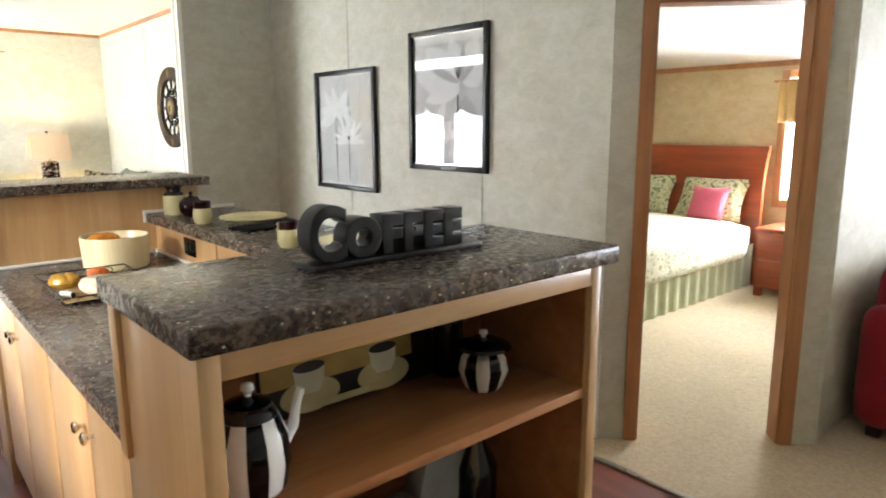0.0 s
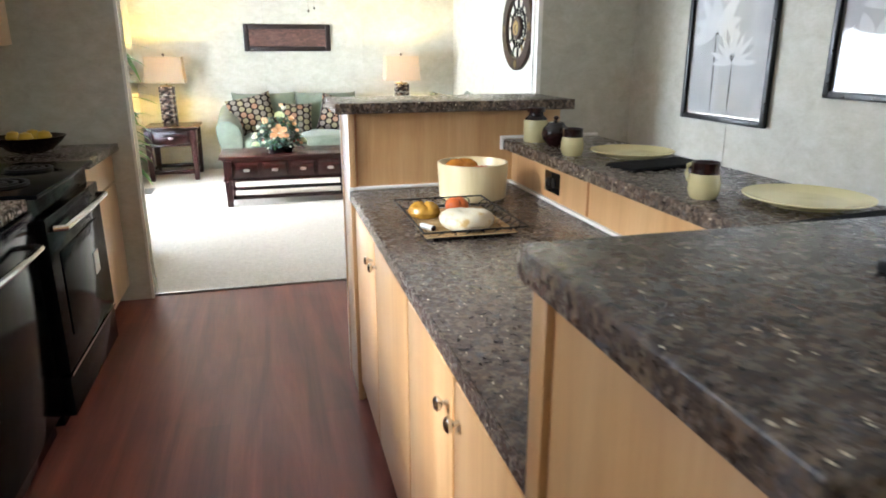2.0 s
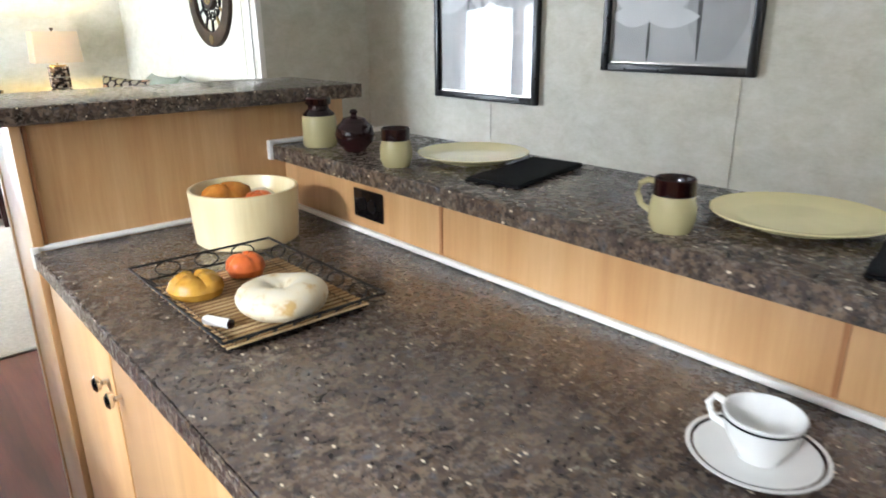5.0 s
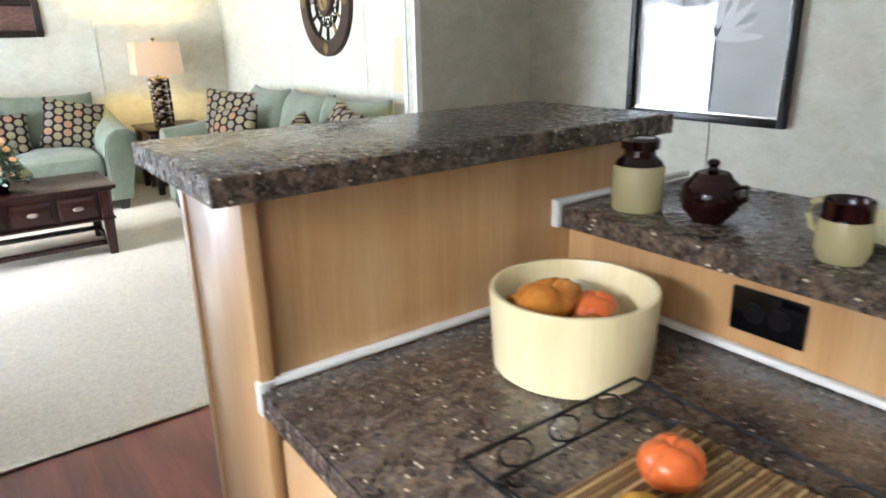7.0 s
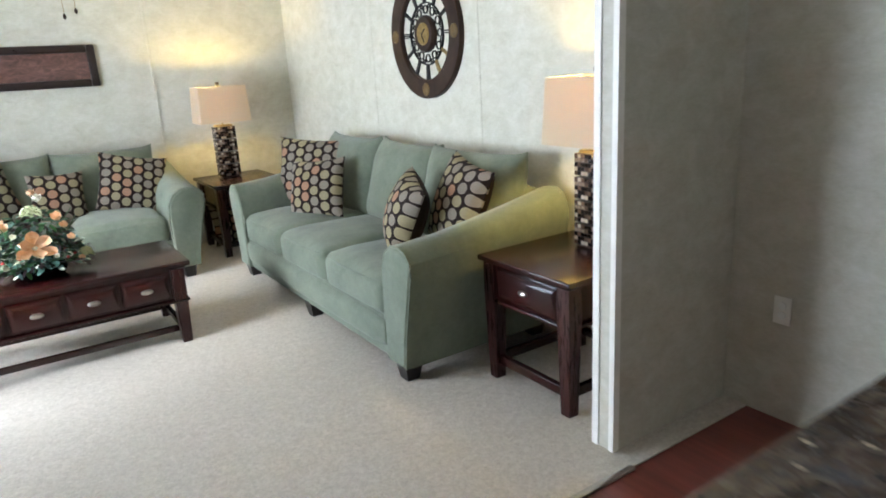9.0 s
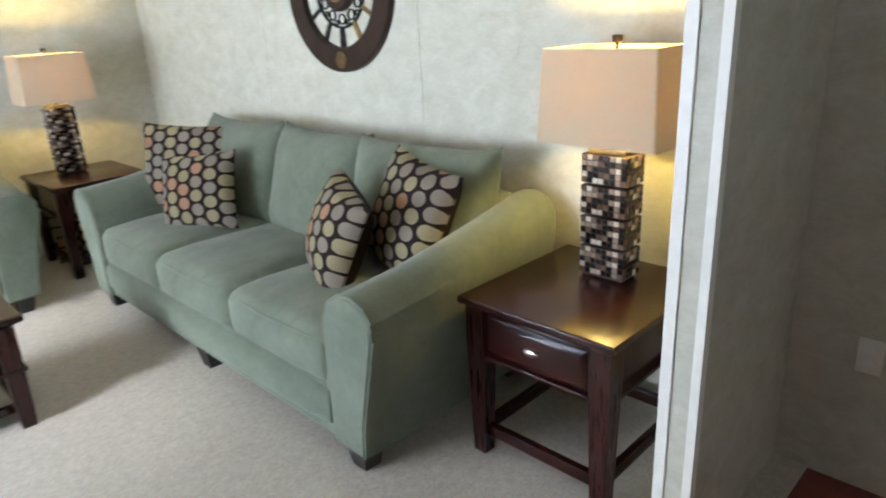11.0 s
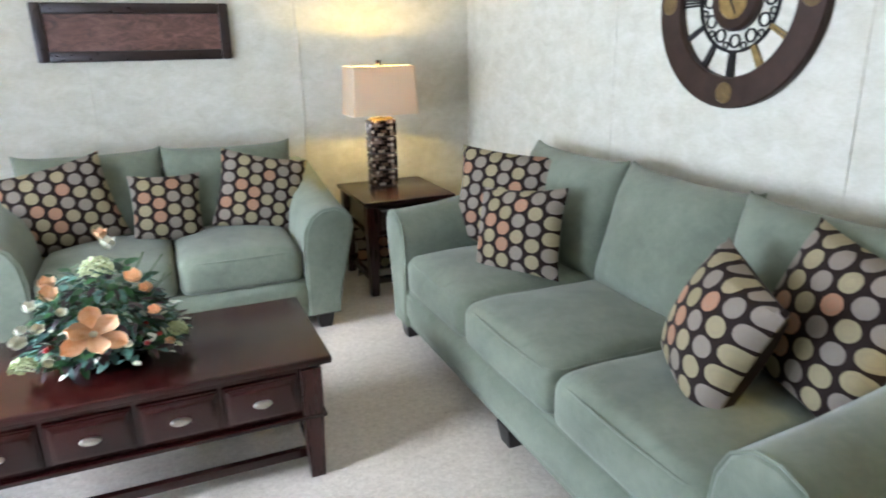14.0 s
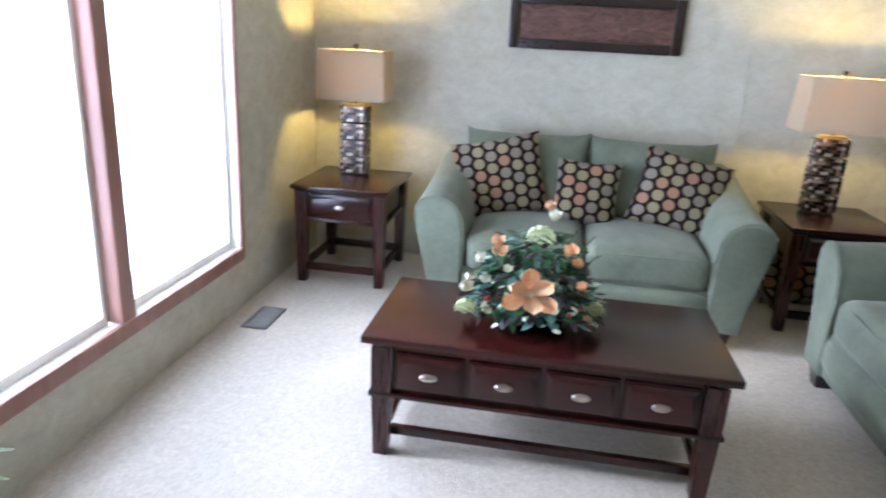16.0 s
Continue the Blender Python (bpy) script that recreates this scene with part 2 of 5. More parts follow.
# ---- mesh helpers ----
def box(x0, x1, y0, y1, z0, z1, bevel=0.0, seg=2):
    bm = bmesh.new()
    bmesh.ops.create_cube(bm, size=1.0)
    for v in bm.verts:
        v.co = Vector(((x0 + x1) / 2 + v.co.x * (x1 - x0), (y0 + y1) / 2 + v.co.y * (y1 - y0), (z0 + z1) / 2 + v.co.z * (z1 - z0)))
    if bevel:
        bmesh.ops.bevel(bm, geom=bm.edges[:], offset=bevel, segments=seg, affect="EDGES", profile=0.5)
    return bm


def join(*bms):
    out = bmesh.new()
    for b in bms:
        me = bpy.data.meshes.new("tmp")
        b.to_mesh(me)
        out.from_mesh(me)
        bpy.data.meshes.remove(me)
        b.free()
    return out


def moved(bm, m):
    bmesh.ops.transform(bm, matrix=m, verts=bm.verts[:])
    return bm


def loft(loops, cap=True, closed=True):
    """Skin over loops of equally many points."""
    bm = bmesh.new()
    rows = [[bm.verts.new(p) for p in lp] for lp in loops]
    k = len(rows[0])
    for a, b in zip(rows, rows[1:]):
        for i in range(k if closed else k - 1):
            j = (i + 1) % k
            bm.faces.new((a[i], a[j], b[j], b[i]))
    if cap and closed:
        bm.faces.new(rows[0][::-1])
        bm.faces.new(rows[-1])
    bmesh.ops.recalc_face_normals(bm, faces=bm.faces[:])
    return bm


def lathe(profile, n=32):
    """Turned shape about z from (radius, z) pairs."""
    return loft([[(r * math.cos(2 * math.pi * i / n), r * math.sin(2 * math.pi * i / n), z) for i in range(n)] for r, z in profile], cap=profile[0] != profile[-1])


def tube(pts, r, n=8, taper=None):
    pts = [Vector(p) for p in pts]
    loops = []
    for i, p in enumerate(pts):
        d = (pts[min(i + 1, len(pts) - 1)] - pts[max(i - 1, 0)]).normalized()
        q = d.to_track_quat("Z", "Y")
        rr = r * (1 if taper is None else 1 + (taper - 1) * i / (len(pts) - 1))
        loops.append([p + q @ Vector((rr * math.cos(2 * math.pi * a / n), rr * math.sin(2 * math.pi * a / n), 0)) for a in range(n)])
    return loft(loops)


def soft_box(w, d, h, r, crown=0.0, cuts=9, sag=0.0):
    """Upholstered block, centred in x and y, standing on z = 0."""
    bm = bmesh.new()
    bmesh.ops.create_cube(bm, size=2.0)
    bmesh.ops.subdivide_edges(bm, edges=bm.edges[:], cuts=cuts, use_grid_fill=True)
    half = Vector((w / 2, d / 2, h / 2))
    for v in bm.verts:
        u = v.co.copy()
        p = Vector([math.copysign(abs(c) ** 0.8, c) for c in u])
        p = Vector((p.x * half.x, p.y * half.y, p.z * half.z))
        core = Vector([max(-(hh - r), min(hh - r, c)) for hh, c in zip(half, p)])
        off = p - core
        if off.length > 1e-6:
            p = core + off.normalized() * min(r, max(off.length, 0))  if off.length < r else core + off.normalized() * r
        k = max(0, 1 - u.x * u.x) * max(0, 1 - u.y * u.y)
        p.z += crown * k * (1 if u.z > 0 else -0.2 * (u.z < 0))
        kk = max(0, 1 - u.x * u.x) * max(0, 1 - u.z * u.z)
        p.y += sag * kk * (-1 if u.y < 0 else 0.3)
        v.co = p + Vector((0, 0, half.z))
    return bm


def pillow(w, h, t, pinch=0.1, n=14, corner=0.0, puff=0.45):
    """Throw cushion in the x-z plane, thick along y, standing on z = 0."""
    bm = bmesh.new()
    grid = {}
    for s in (-1, 1):
        for i in range(n + 1):
            for j in range(n + 1):
                u, v = 2 * i / n - 1, 2 * j / n - 1
                edge = i in (0, n) or j in (0, n)
                if edge and s == 1:
                    grid[s, i, j] = grid[-1, i, j]
                    continue
                b = ((1 - u * u) * (1 - v * v)) ** puff
                cx = u * (1 - pinch * (1 - v * v) * u * u) * (1 - corner * u * u * v ** 4)
                cz = v * (1 - pinch * (1 - u * u) * v * v) * (1 - corner * v * v * u ** 4)
                wob = 0.004 * noise.noise((u * 2.3, v * 2.3, s))
                grid[s, i, j] = bm.verts.new((cx * w / 2, s * (t / 2 * b + wob * b), cz * h / 2 + h / 2))
        for i in range(n):
            for j in range(n):
                q = [grid[s, i, j], grid[s, i + 1, j], grid[s, i + 1, j + 1], grid[s, i, j + 1]]
                bm.faces.new(q if s < 0 else q[::-1])
    return bm


def mesh_of(name, bm, material, smooth=True, angle=35):
    me = bpy.data.meshes.new(name)
    bm.to_mesh(me)
    bm.free()
    me.materials.append(material)
    if smooth:
        # level faces keep their own normal, so that wide tops reflect without warping
        me.polygons.foreach_set("use_smooth", [max(abs(c) for c in p.normal) < 0.99995 for p in me.polygons])
        me.set_sharp_from_angle(angle=radians(angle))
    return me


def part(name, bm, material, parent, label="", m=None, smooth=True):
    ob = new(name, mesh_of(name, bm, material, smooth))
    ob.parent = parent
    if m is not None:
        ob.matrix_basis = m
    return tagged(ob, label)


def thing(name, m, label, category, group="", kind=""):
    ob = new(name)
    ob.matrix_basis = m
    ob.empty_display_size = 0.1
    return tagged(ob, label, category, group, kind)


def solo(name, bm, material, m, label, category, group="", kind="", smooth=True):
    ob = new(name, mesh_of(name, bm, material, smooth))
    ob.matrix_basis = m
    return tagged(ob, label, category, group, kind)


def struct(name, bm, material, label, category, smooth=True):
    return solo(name, bm, material, Matrix(), label, category, kind="structure", smooth=smooth)


O = Matrix()

# ---- structure ----
EW, NW, WW, SW, CZ = 2.82, 9.50, -1.15, -1.9, 2.62
struct("floor_vinyl", join(box(WW, 2.66, SW, 4.72, -0.1, 0), box(2.66, EW + 0.1, 1.72, 4.83, -0.1, 0), box(2.12, 2.66, 4.72, 4.83, -0.1, 0)), VINYL, "reddish brown wood-look vinyl kitchen floor", "floor")
for nm, bx in (("floor_carpet_living", (WW, EW + 0.1, 4.72, NW)), ("floor_carpet_lobby", (2.66, 7.2, -4.0, 1.72)), ("floor_carpet_bedroom", (EW + 0.1, 7.2, 1.72, 5.2))):
    struct(nm, box(*bx, -0.1, 0.006), CARPET if "living" in nm else TANCARPET, "beige cut-pile carpet", "carpet")
struct("threshold_strip", join(box(-0.4, 2.1, 4.705, 4.735, 0, 0.011, 0.004), box(2.645, 2.675, -1.9, 1.72, 0, 0.011, 0.004)), STEEL, "thin metal strip between vinyl and carpet", "threshold")

struct("wall_east", box(EW, EW + 0.1, 1.72, NW + 0.1, 0, CZ), WALL, "mottled greige papered wall behind sofa and pictures", "wall")
struct("wall_north", box(WW - 0.1, EW, NW, NW + 0.1, 0, CZ), WALL, "mottled greige papered wall behind loveseat", "wall")
# west wall with the living room window and the kitchen window
WY0, WY1, WZ0, WZ1 = 6.26, 8.30, 0.33, 2.12
struct("wall_west", join(box(WW - 0.1, WW, SW - 0.1, 1.2, 0, CZ), box(WW - 0.1, WW, 1.2, 2.9, 0, 1.05), box(WW - 0.1, WW, 1.2, 2.9, 2.12, CZ), box(WW - 0.1, WW, 2.9, WY0, 0, CZ),
                       box(WW - 0.1, WW, WY0, WY1, 0, WZ0), box(WW - 0.1, WW, WY0, WY1, WZ1, CZ), box(WW - 0.1, WW, WY1, NW, 0, CZ)), WALL, "mottled greige papered wall with tall windows", "wall")
struct("wall_stub_west", box(WW, -0.39, 4.66, 4.76, 0, CZ), WALL, "papered partition wall end beside the stove counter", "wall")
struct("wall_wing", box(2.112, EW, 4.83, 4.928, 0, CZ), WALL, "short papered wing wall between dining and living room", "wall")
struct("wall_south", box(WW - 0.1, 7.3, -4.1, -4.0, 0, CZ), WALL, "plain papered wall behind the kitchen", "wall")
struct("wall_far_west", box(WW - 0.1, WW, -4.0, SW - 0.1, 0, CZ), WALL, "plain papered wall end", "wall")
struct("ceiling", join(box(WW - 0.1, EW + 0.1, -4.1, NW + 0.1, CZ, CZ + 0.1), box(EW + 0.1, 7.3, -4.1, 1.0, CZ, CZ + 0.1)), CEIL, "white textured ceiling", "ceiling")

# diagonal wall with the bedroom doorway; local x runs along the wall from (2.82, 1.72)
DIAG = pose(2.82, 1.725, 0, 0, 0, -45.5)
struct("wall_diagonal", moved(join(box(0, 0.17, 0, 0.1, 0, CZ), box(0.842, 1.01, 0, 0.1, 0, CZ), box(0.17, 0.842, 0, 0.1, 2.0, CZ)), DIAG), WALL, "mottled papered diagonal wall with doorway", "wall")
struct("wall_return", box(3.51, 7.2, 1.02, 1.12, 0, CZ), WALL, "papered wall behind the red sofa", "wall")
struct("wall_bedroom_north", box(EW + 0.1, 7.2, 5.1, 5.2, 0, CZ), TANWALL, "tan papered bedroom wall", "wall")
struct("wall_bedroom_east", join(box(6.6, 6.7, 1.12, 1.94, 0, CZ), box(6.6, 6.7, 1.94, 2.52, 0, 0.78), box(6.6, 6.7, 1.94, 2.52, 1.9, CZ), box(6.6, 6.7, 2.52, 5.1, 0, CZ)), TANWALL, "tan papered bedroom wall with window", "wall")
struct("wall_far_east", join(box(7.2, 7.3, -4.0, -2.0, 0, CZ), box(7.2, 7.3, 0.3, 1.12, 0, CZ), box(7.2, 7.3, -2.0, 0.3, 0, 0.6), box(7.2, 7.3, -2.0, 0.3, 2.1, CZ)), WALL, "plain papered wall", "wall")
bm = bmesh.new()
vs = [bm.verts.new(p) for p in ((EW + 0.1, 1.02, 2.6), (6.7, 1.02, 2.02), (6.7, 5.2, 2.02), (EW + 0.1, 5.2, 2.6), (EW + 0.1, 1.02, 2.7), (6.7, 1.02, 2.12), (6.7, 5.2, 2.12), (EW + 0.1, 5.2, 2.7))]
for f in ((0, 1, 2, 3), (4, 5, 6, 7), (0, 1, 5, 4), (1, 2, 6, 5), (2, 3, 7, 6), (3, 0, 4, 7)):
    bm.faces.new([vs[i] for i in f])
bmesh.ops.recalc_face_normals(bm, faces=bm.faces[:])
struct("ceiling_bedroom", bm, CEIL, "white sloping bedroom ceiling", "ceiling", False)

# trims
struct("trim_crown", join(box(WW, EW, NW - 0.014, NW, CZ - 0.035, CZ), box(EW - 0.014, EW, 4.933, NW - 0.014, CZ - 0.035, CZ), box(WW, WW + 0.014, 4.76, NW - 0.014, CZ - 0.035, CZ), box(6.585, 6.6, 1.12, 5.1, 1.985, 2.03)), OAKTRIM, "narrow brown trim strip at the ceiling", "trim")
battens = [box(EW - 0.004, EW, y - 0.006, y + 0.006, 0, CZ - 0.035, 0.0015, 1) for y in (2.52, 3.78, 6.51, 7.80)] + [box(x - 0.010, x + 0.010, NW - 0.006, NW, 0, CZ - 0.035, 0.0015, 1) for x in (-0.85, 0.37, 1.61)]
struct("trim_battens", join(*battens), WALL, "thin papered batten strips over wall panel joints", "trim")
struct("trim_wing", join(box(2.106, 2.112, 4.900, 4.933, 0, CZ, 0.002, 1), box(2.112, 2.140, 4.928, 4.933, 0, CZ), box(2.1085, 2.112, 4.826, 4.850, 0, CZ), box(2.112, 2.140, 4.826, 4.83, 0, CZ)), WHITE, "white corner strips on the wing wall end", "trim")
struct("trim_stub", join(box(-0.4, -0.385, 4.655, 4.665, 0, CZ), box(-0.4, -0.385, 4.755, 4.765, 0, CZ)), WHITE, "pale corner strips on the partition end", "trim")
door = thing("door_1", DIAG, "open bedroom doorway with reddish oak trim", "doorway", kind="structure")
part("jamb", box(0.17, 0.188, -0.004, 0.104, 0, 2.0), OAKTRIM, door)
part("jamb", box(0.824, 0.842, -0.004, 0.104, 0, 2.0), OAKTRIM, door)
part("head_jamb", box(0.188, 0.824, -0.004, 0.104, 1.982, 2.0), OAKTRIM, door)
part("casing", box(0.120, 0.180, -0.018, 0.0, 0, 2.06, 0.004), OAKTRIM, door)
part("casing", box(0.832, 0.892, -0.018, 0.0, 0, 2.06, 0.004), OAKTRIM, door)
part("head_casing", box(0.180, 0.832, -0.018, 0.0, 1.992, 2.06, 0.004), OAKTRIM, door)


def window(name, m, w, h, mull, trim_mat, label, depth=0.1, side=0.05):
    """Window in a wall's opening: local x along the wall, y into the wall, z up from the opening's foot."""
    t = thing(name, m, label, "window", kind="structure")
    for a, b in ((-side, 0.02), (w - 0.02, w + side)):
        part("casing", box(a, b, -0.016, 0.0, -0.05, h + 0.05, 0.004), trim_mat, t)
    part("casing", box(0.02, w - 0.02, -0.016, 0.0, h - 0.02, h + 0.05, 0.004), trim_mat, t)
    part("window_sill", box(0.02, w - 0.02, -0.022, 0.0, -0.05, 0.02, 0.006), trim_mat, t)
    part("reveal", join(box(0.0, 0.012, 0.0, depth, 0, h), box(w - 0.012, w, 0.0, depth, 0, h), box(0.012, w - 0.012, 0, depth, 0, 0.012), box(0.012, w - 0.012, 0, depth, h - 0.012, h)), WHITE, t)
    xs = [0.012] + list(mull) + [w - 0.012]
    for c in mull:
        part("mullion", box(c - 0.045, c + 0.045, -0.016, 0.06, 0.02, h - 0.02, 0.004), trim_mat, t)
    for a, b in zip(xs, xs[1:]):
        a, b = a + (0.045 if a in mull else 0), b - (0.045 if b in mull else 0)
        part("window_frame", join(box(a, a + 0.03, 0.05, 0.085, 0.012, h - 0.012), box(b - 0.03, b, 0.05, 0.085, 0.012, h - 0.012), box(a + 0.03, b - 0.03, 0.05, 0.085, 0.012, 0.05), box(a + 0.03, b - 0.03, 0.05, 0.085, h - 0.045, h - 0.012)), WHITE, t)
        p = part("pane", box(a + 0.03, b - 0.03, 0.066, 0.07, 0.05, h - 0.045), PANE, t)
        p.visible_shadow = False
    return t


pm = M("clear_pane", 0.0)
pm.b.inputs["Transmission Weight"].default_value, pm.b.inputs["IOR"].default_value = 1.0, 1.02
PANE = pm.mat
MAUVETRIM = woodgrain("rosy_wood_trim", "8a6358", "9c7568", "ab8578", 0.4)
window("window_1", pose(WW, WY0, WZ0, 0, 0, 90), WY1 - WY0, WZ1 - WZ0, (1.02,), MAUVETRIM, "tall twin window with rosy wooden casing", side=0.012)
window("window_2", pose(WW, 1.2, 1.05, 0, 0, 90), 1.7, 1.07, (0.85,), OAKTRIM, "kitchen window with wooden casing")
window("window_3", pose(6.6, 2.52, 0.78, 0, 0, -90), 0.58, 1.12, (), OAKTRIM, "bedroom window with bright daylight")
window("window_4", pose(7.2, 0.3, 0.6, 0, 0, -90), 2.3, 1.5, (1.15,), OAKTRIM, "bright window across from the red sofa")

# ---- kitchen island ----
# bar at the living room end: knee wall and raised top
struct("bar_knee_wall", box(0.665, 1.52, 3.12, 3.40, 0, 1.205), MAPLE, "maple-veneered knee wall under the raised bar", "knee wall")
bar = thing("bar_top", O, "raised dark speckled laminate bar top", "countertop")
part("slab", box(0.604, 1.556, 3.074, 3.49, 1.205, 1.245, 0.004, 2), LAM, bar)
struct("trim_bar", join(box(0.648, 0.672, 3.106, 3.12, 0, 1.205, 0.004), box(0.655, 0.665, 3.12, 3.42, 0, 1.205, 0.003), box(0.650, 0.69, 3.40, 3.43, 0, 1.205, 0.004)), MAPLE, "maple corner post of the bar wall", "trim")
# brown strip put in for the dark shadow line between post and panel
struct("trim_post_shadow", box(0.672, 0.682, 3.111, 3.12, 0.915, 1.205, 0.002), OAKTRIM, "narrow brown strip for the shadow line beside the post", "trim")
part("edge_band", join(box(0.60, 0.604, 3.07, 3.49, 1.205, 1.244, 0.0015, 1), box(0.604, 1.56, 3.07, 3.074, 1.205, 1.244, 0.0015, 1)), LAM, bar)
# knee wall behind the worktop with the ledge on it
struct("ledge_knee_wall", box(1.315, 1.43, 1.20, 3.12, 0, 1.05), MAPLE, "maple-veneered low wall behind the worktop", "knee wall")
struct("trim_ledge", join(box(1.311, 1.315, 2.424, 2.432, 0.925, 1.05), box(1.311, 1.315, 1.62, 1.628, 0.925, 1.05)), OAKTRIM, "panel joints in the maple wall", "trim")
ledge = thing("ledge_top", O, "dark speckled laminate eating ledge", "countertop")
part("slab", box(1.274, 1.69, 1.210, 3.104, 1.05, 1.09, 0.004, 2), LAM, ledge)
part("edge_band", box(1.27, 1.274, 1.210, 3.104, 1.05, 1.089, 0.0015, 1), LAM, ledge)
struct("trim_white_bead", join(box(1.262, 1.69, 3.104, 3.12, 1.09, 1.103, 0.004), box(1.260, 1.276, 3.100, 3.12, 1.048, 1.103, 0.004),
                               box(0.655, 1.315, 3.104, 3.12, 0.91, 0.923, 0.004), box(1.300, 1.315, 1.24, 3.104, 0.91, 0.923, 0.004), box(0.642, 0.66, 3.100, 3.12, 0.868, 0.923, 0.004)), WHITE, "white bead strip along the counter edges", "trim")
work = thing("worktop", O, "dark speckled laminate kitchen worktop", "countertop")
part("slab", box(0.649, 1.315, 1.170, 3.104, 0.87, 0.91, 0.004, 2), LAM, work)
part("edge_band", box(0.645, 0.649, 1.170, 3.104, 0.87, 0.909, 0.0015, 1), LAM, work)

# base cabinets under the worktop, doors to the aisle
edges = (3.085, 2.61, 2.08, 1.645, 1.235)


def cabinet_unit(y0, y1, doors, knob_sides):
    c = thing("base_cabinet", pose(0.66, (y0 + y1) / 2, 0), "maple base cabinet with nickel knobs under the worktop", "cabinet", "island cabinets")
    w = (y1 - y0) / 2
    part("body", box(0.02, 0.60, -w, w, 0.09, 0.868), MAPLE, c)
    part("toe_kick", box(0.07, 0.55, -w, w, 0, 0.09), DARKFOOT, c)
    for (a, b), s in zip(doors, knob_sides):
        a, b = a - (y0 + y1) / 2, b - (y0 + y1) / 2
        d = part("door", box(0.0, 0.02, a + 0.007, b - 0.007, 0.105, 0.835, 0.003), MAPLE, c)
        ky = b - 0.04 if s > 0 else a + 0.04
        k = lathe([(0.006, 0), (0.006, 0.012), (0.015, 0.018), (0.016, 0.024), (0.010, 0.029), (0.001, 0.030)], 16)
        part("knob", moved(k, pose(0.0, ky, 0.765, 0, -90, 0)), CHROME, d, "polished nickel knob")
    part("rail", box(0.004, 0.02, -w, w, 0.838, 0.868), WHITE, c, "pale strip under the worktop")
    return c


cabinet_unit(2.08, 3.085, ((2.61, 3.085), (2.08, 2.61)), (-1, 1))
cabinet_unit(1.235, 2.08, ((1.645, 2.08), (1.235, 1.645)), (-1, 1))

# coffee shelf at the near end
shelfcab = thing("open_shelf_cabinet", O, "maple open shelf cabinet with speckled counter and coffee things", "cabinet")
part("side_panel", box(0.622, 0.655, 0.80, 1.165, 0, 1.185, 0.003), MAPLE, shelfcab)
part("side_panel", box(1.465, 1.495, 0.80, 1.165, 0, 1.185, 0.003), MAPLE, shelfcab)
part("back_panel", box(0.655, 1.465, 1.137, 1.165, 0, 1.185), SHADED_MAPLE, shelfcab)
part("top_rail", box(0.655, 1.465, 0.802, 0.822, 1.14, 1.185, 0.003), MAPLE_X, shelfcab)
part("shelf", box(0.655, 1.465, 0.81, 1.137, 0.888, 0.910, 0.003), SHADED_MAPLE, shelfcab)
part("shelf", box(0.655, 1.465, 0.81, 1.137, 0.50, 0.522, 0.003), SHADED_MAPLE, shelfcab)
part("bottom", box(0.655, 1.465, 0.81, 1.137, 0.06, 0.085, 0.003), MAPLE_X, shelfcab)
part("corner_trim", box(0.612, 0.630, 1.130, 1.168, 0.912, 1.185, 0.003), MAPLE, shelfcab)
# thin boards added to give the sides' inner faces the shade-darkened maple
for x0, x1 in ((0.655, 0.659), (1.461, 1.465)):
    part("lining", box(x0, x1, 0.815, 1.137, 0.085, 1.14), SHADED_MAPLE, shelfcab, "thin inner lining in redder maple darkened for shelf shade")
part("counter", box(0.607, 1.53, 0.78, 1.207, 1.185, 1.225, 0.006, 3), LAM, shelfcab, "dark speckled laminate counter")

out = thing("wall_outlet", pose(1.315, 2.70, 0.985), "black double wall outlet on the maple panel", "outlet")
part("plate", box(-0.007, 0, -0.06, 0.06, -0.037, 0.037, 0.003), BLACKGLAZE, out)
for y in (-0.02, 0.02):
    part("socket", moved(lathe([(0.0165, 0), (0.0165, 0.003), (0.001, 0.0032)], 20), pose(-0.007, y, 0, 0, -90, 0)), BLACKFRAME, out)
out2 = thing("wall_outlet", pose(EW, 4.60, 0.47), "white double wall outlet near the floor", "outlet")
part("plate", box(-0.007, 0, -0.036, 0.036, -0.058, 0.058, 0.003), WHITE, out2)
for z in (-0.02, 0.02):
    part("socket", moved(lathe([(0.0165, 0), (0.0165, 0.003), (0.001, 0.0032)], 20), pose(-0.007, 0, z, 0, -90, 0)), WHITEGLAZE, out2)

# ---- stove side ----
counter = thing("stove_counter", O, "dark laminate counter beside the stove", "countertop")
part("slab", box(WW, -0.47, 3.985, 4.655, 0.90, 0.94, 0.006), LAM, counter)
sidecab = thing("base_cabinet", pose(0, 0, 0), "maple base cabinet beside the black stove", "cabinet")
part("body", box(WW, -0.53, 3.985, 4.655, 0.09, 0.90), MAPLE, sidecab)
part("door", box(-0.53, -0.51, 4.0, 4.64, 0.105, 0.72, 0.003), MAPLE, sidecab)
part("drawer_front", box(-0.53, -0.51, 4.0, 4.64, 0.735, 0.885, 0.003), MAPLE, sidecab)
rng = thing("kitchen_range", pose(-1.13, 3.145, 0), "black electric kitchen range with oven", "stove")
part("body", box(0, 0.64, 0, 0.83, 0.03, 0.925, 0.006), BLACKGLOSS, rng)
part("cooktop", box(0.0, 0.68, 0, 0.83, 0.927, 0.945, 0.005), BLACKGLOSS, rng)
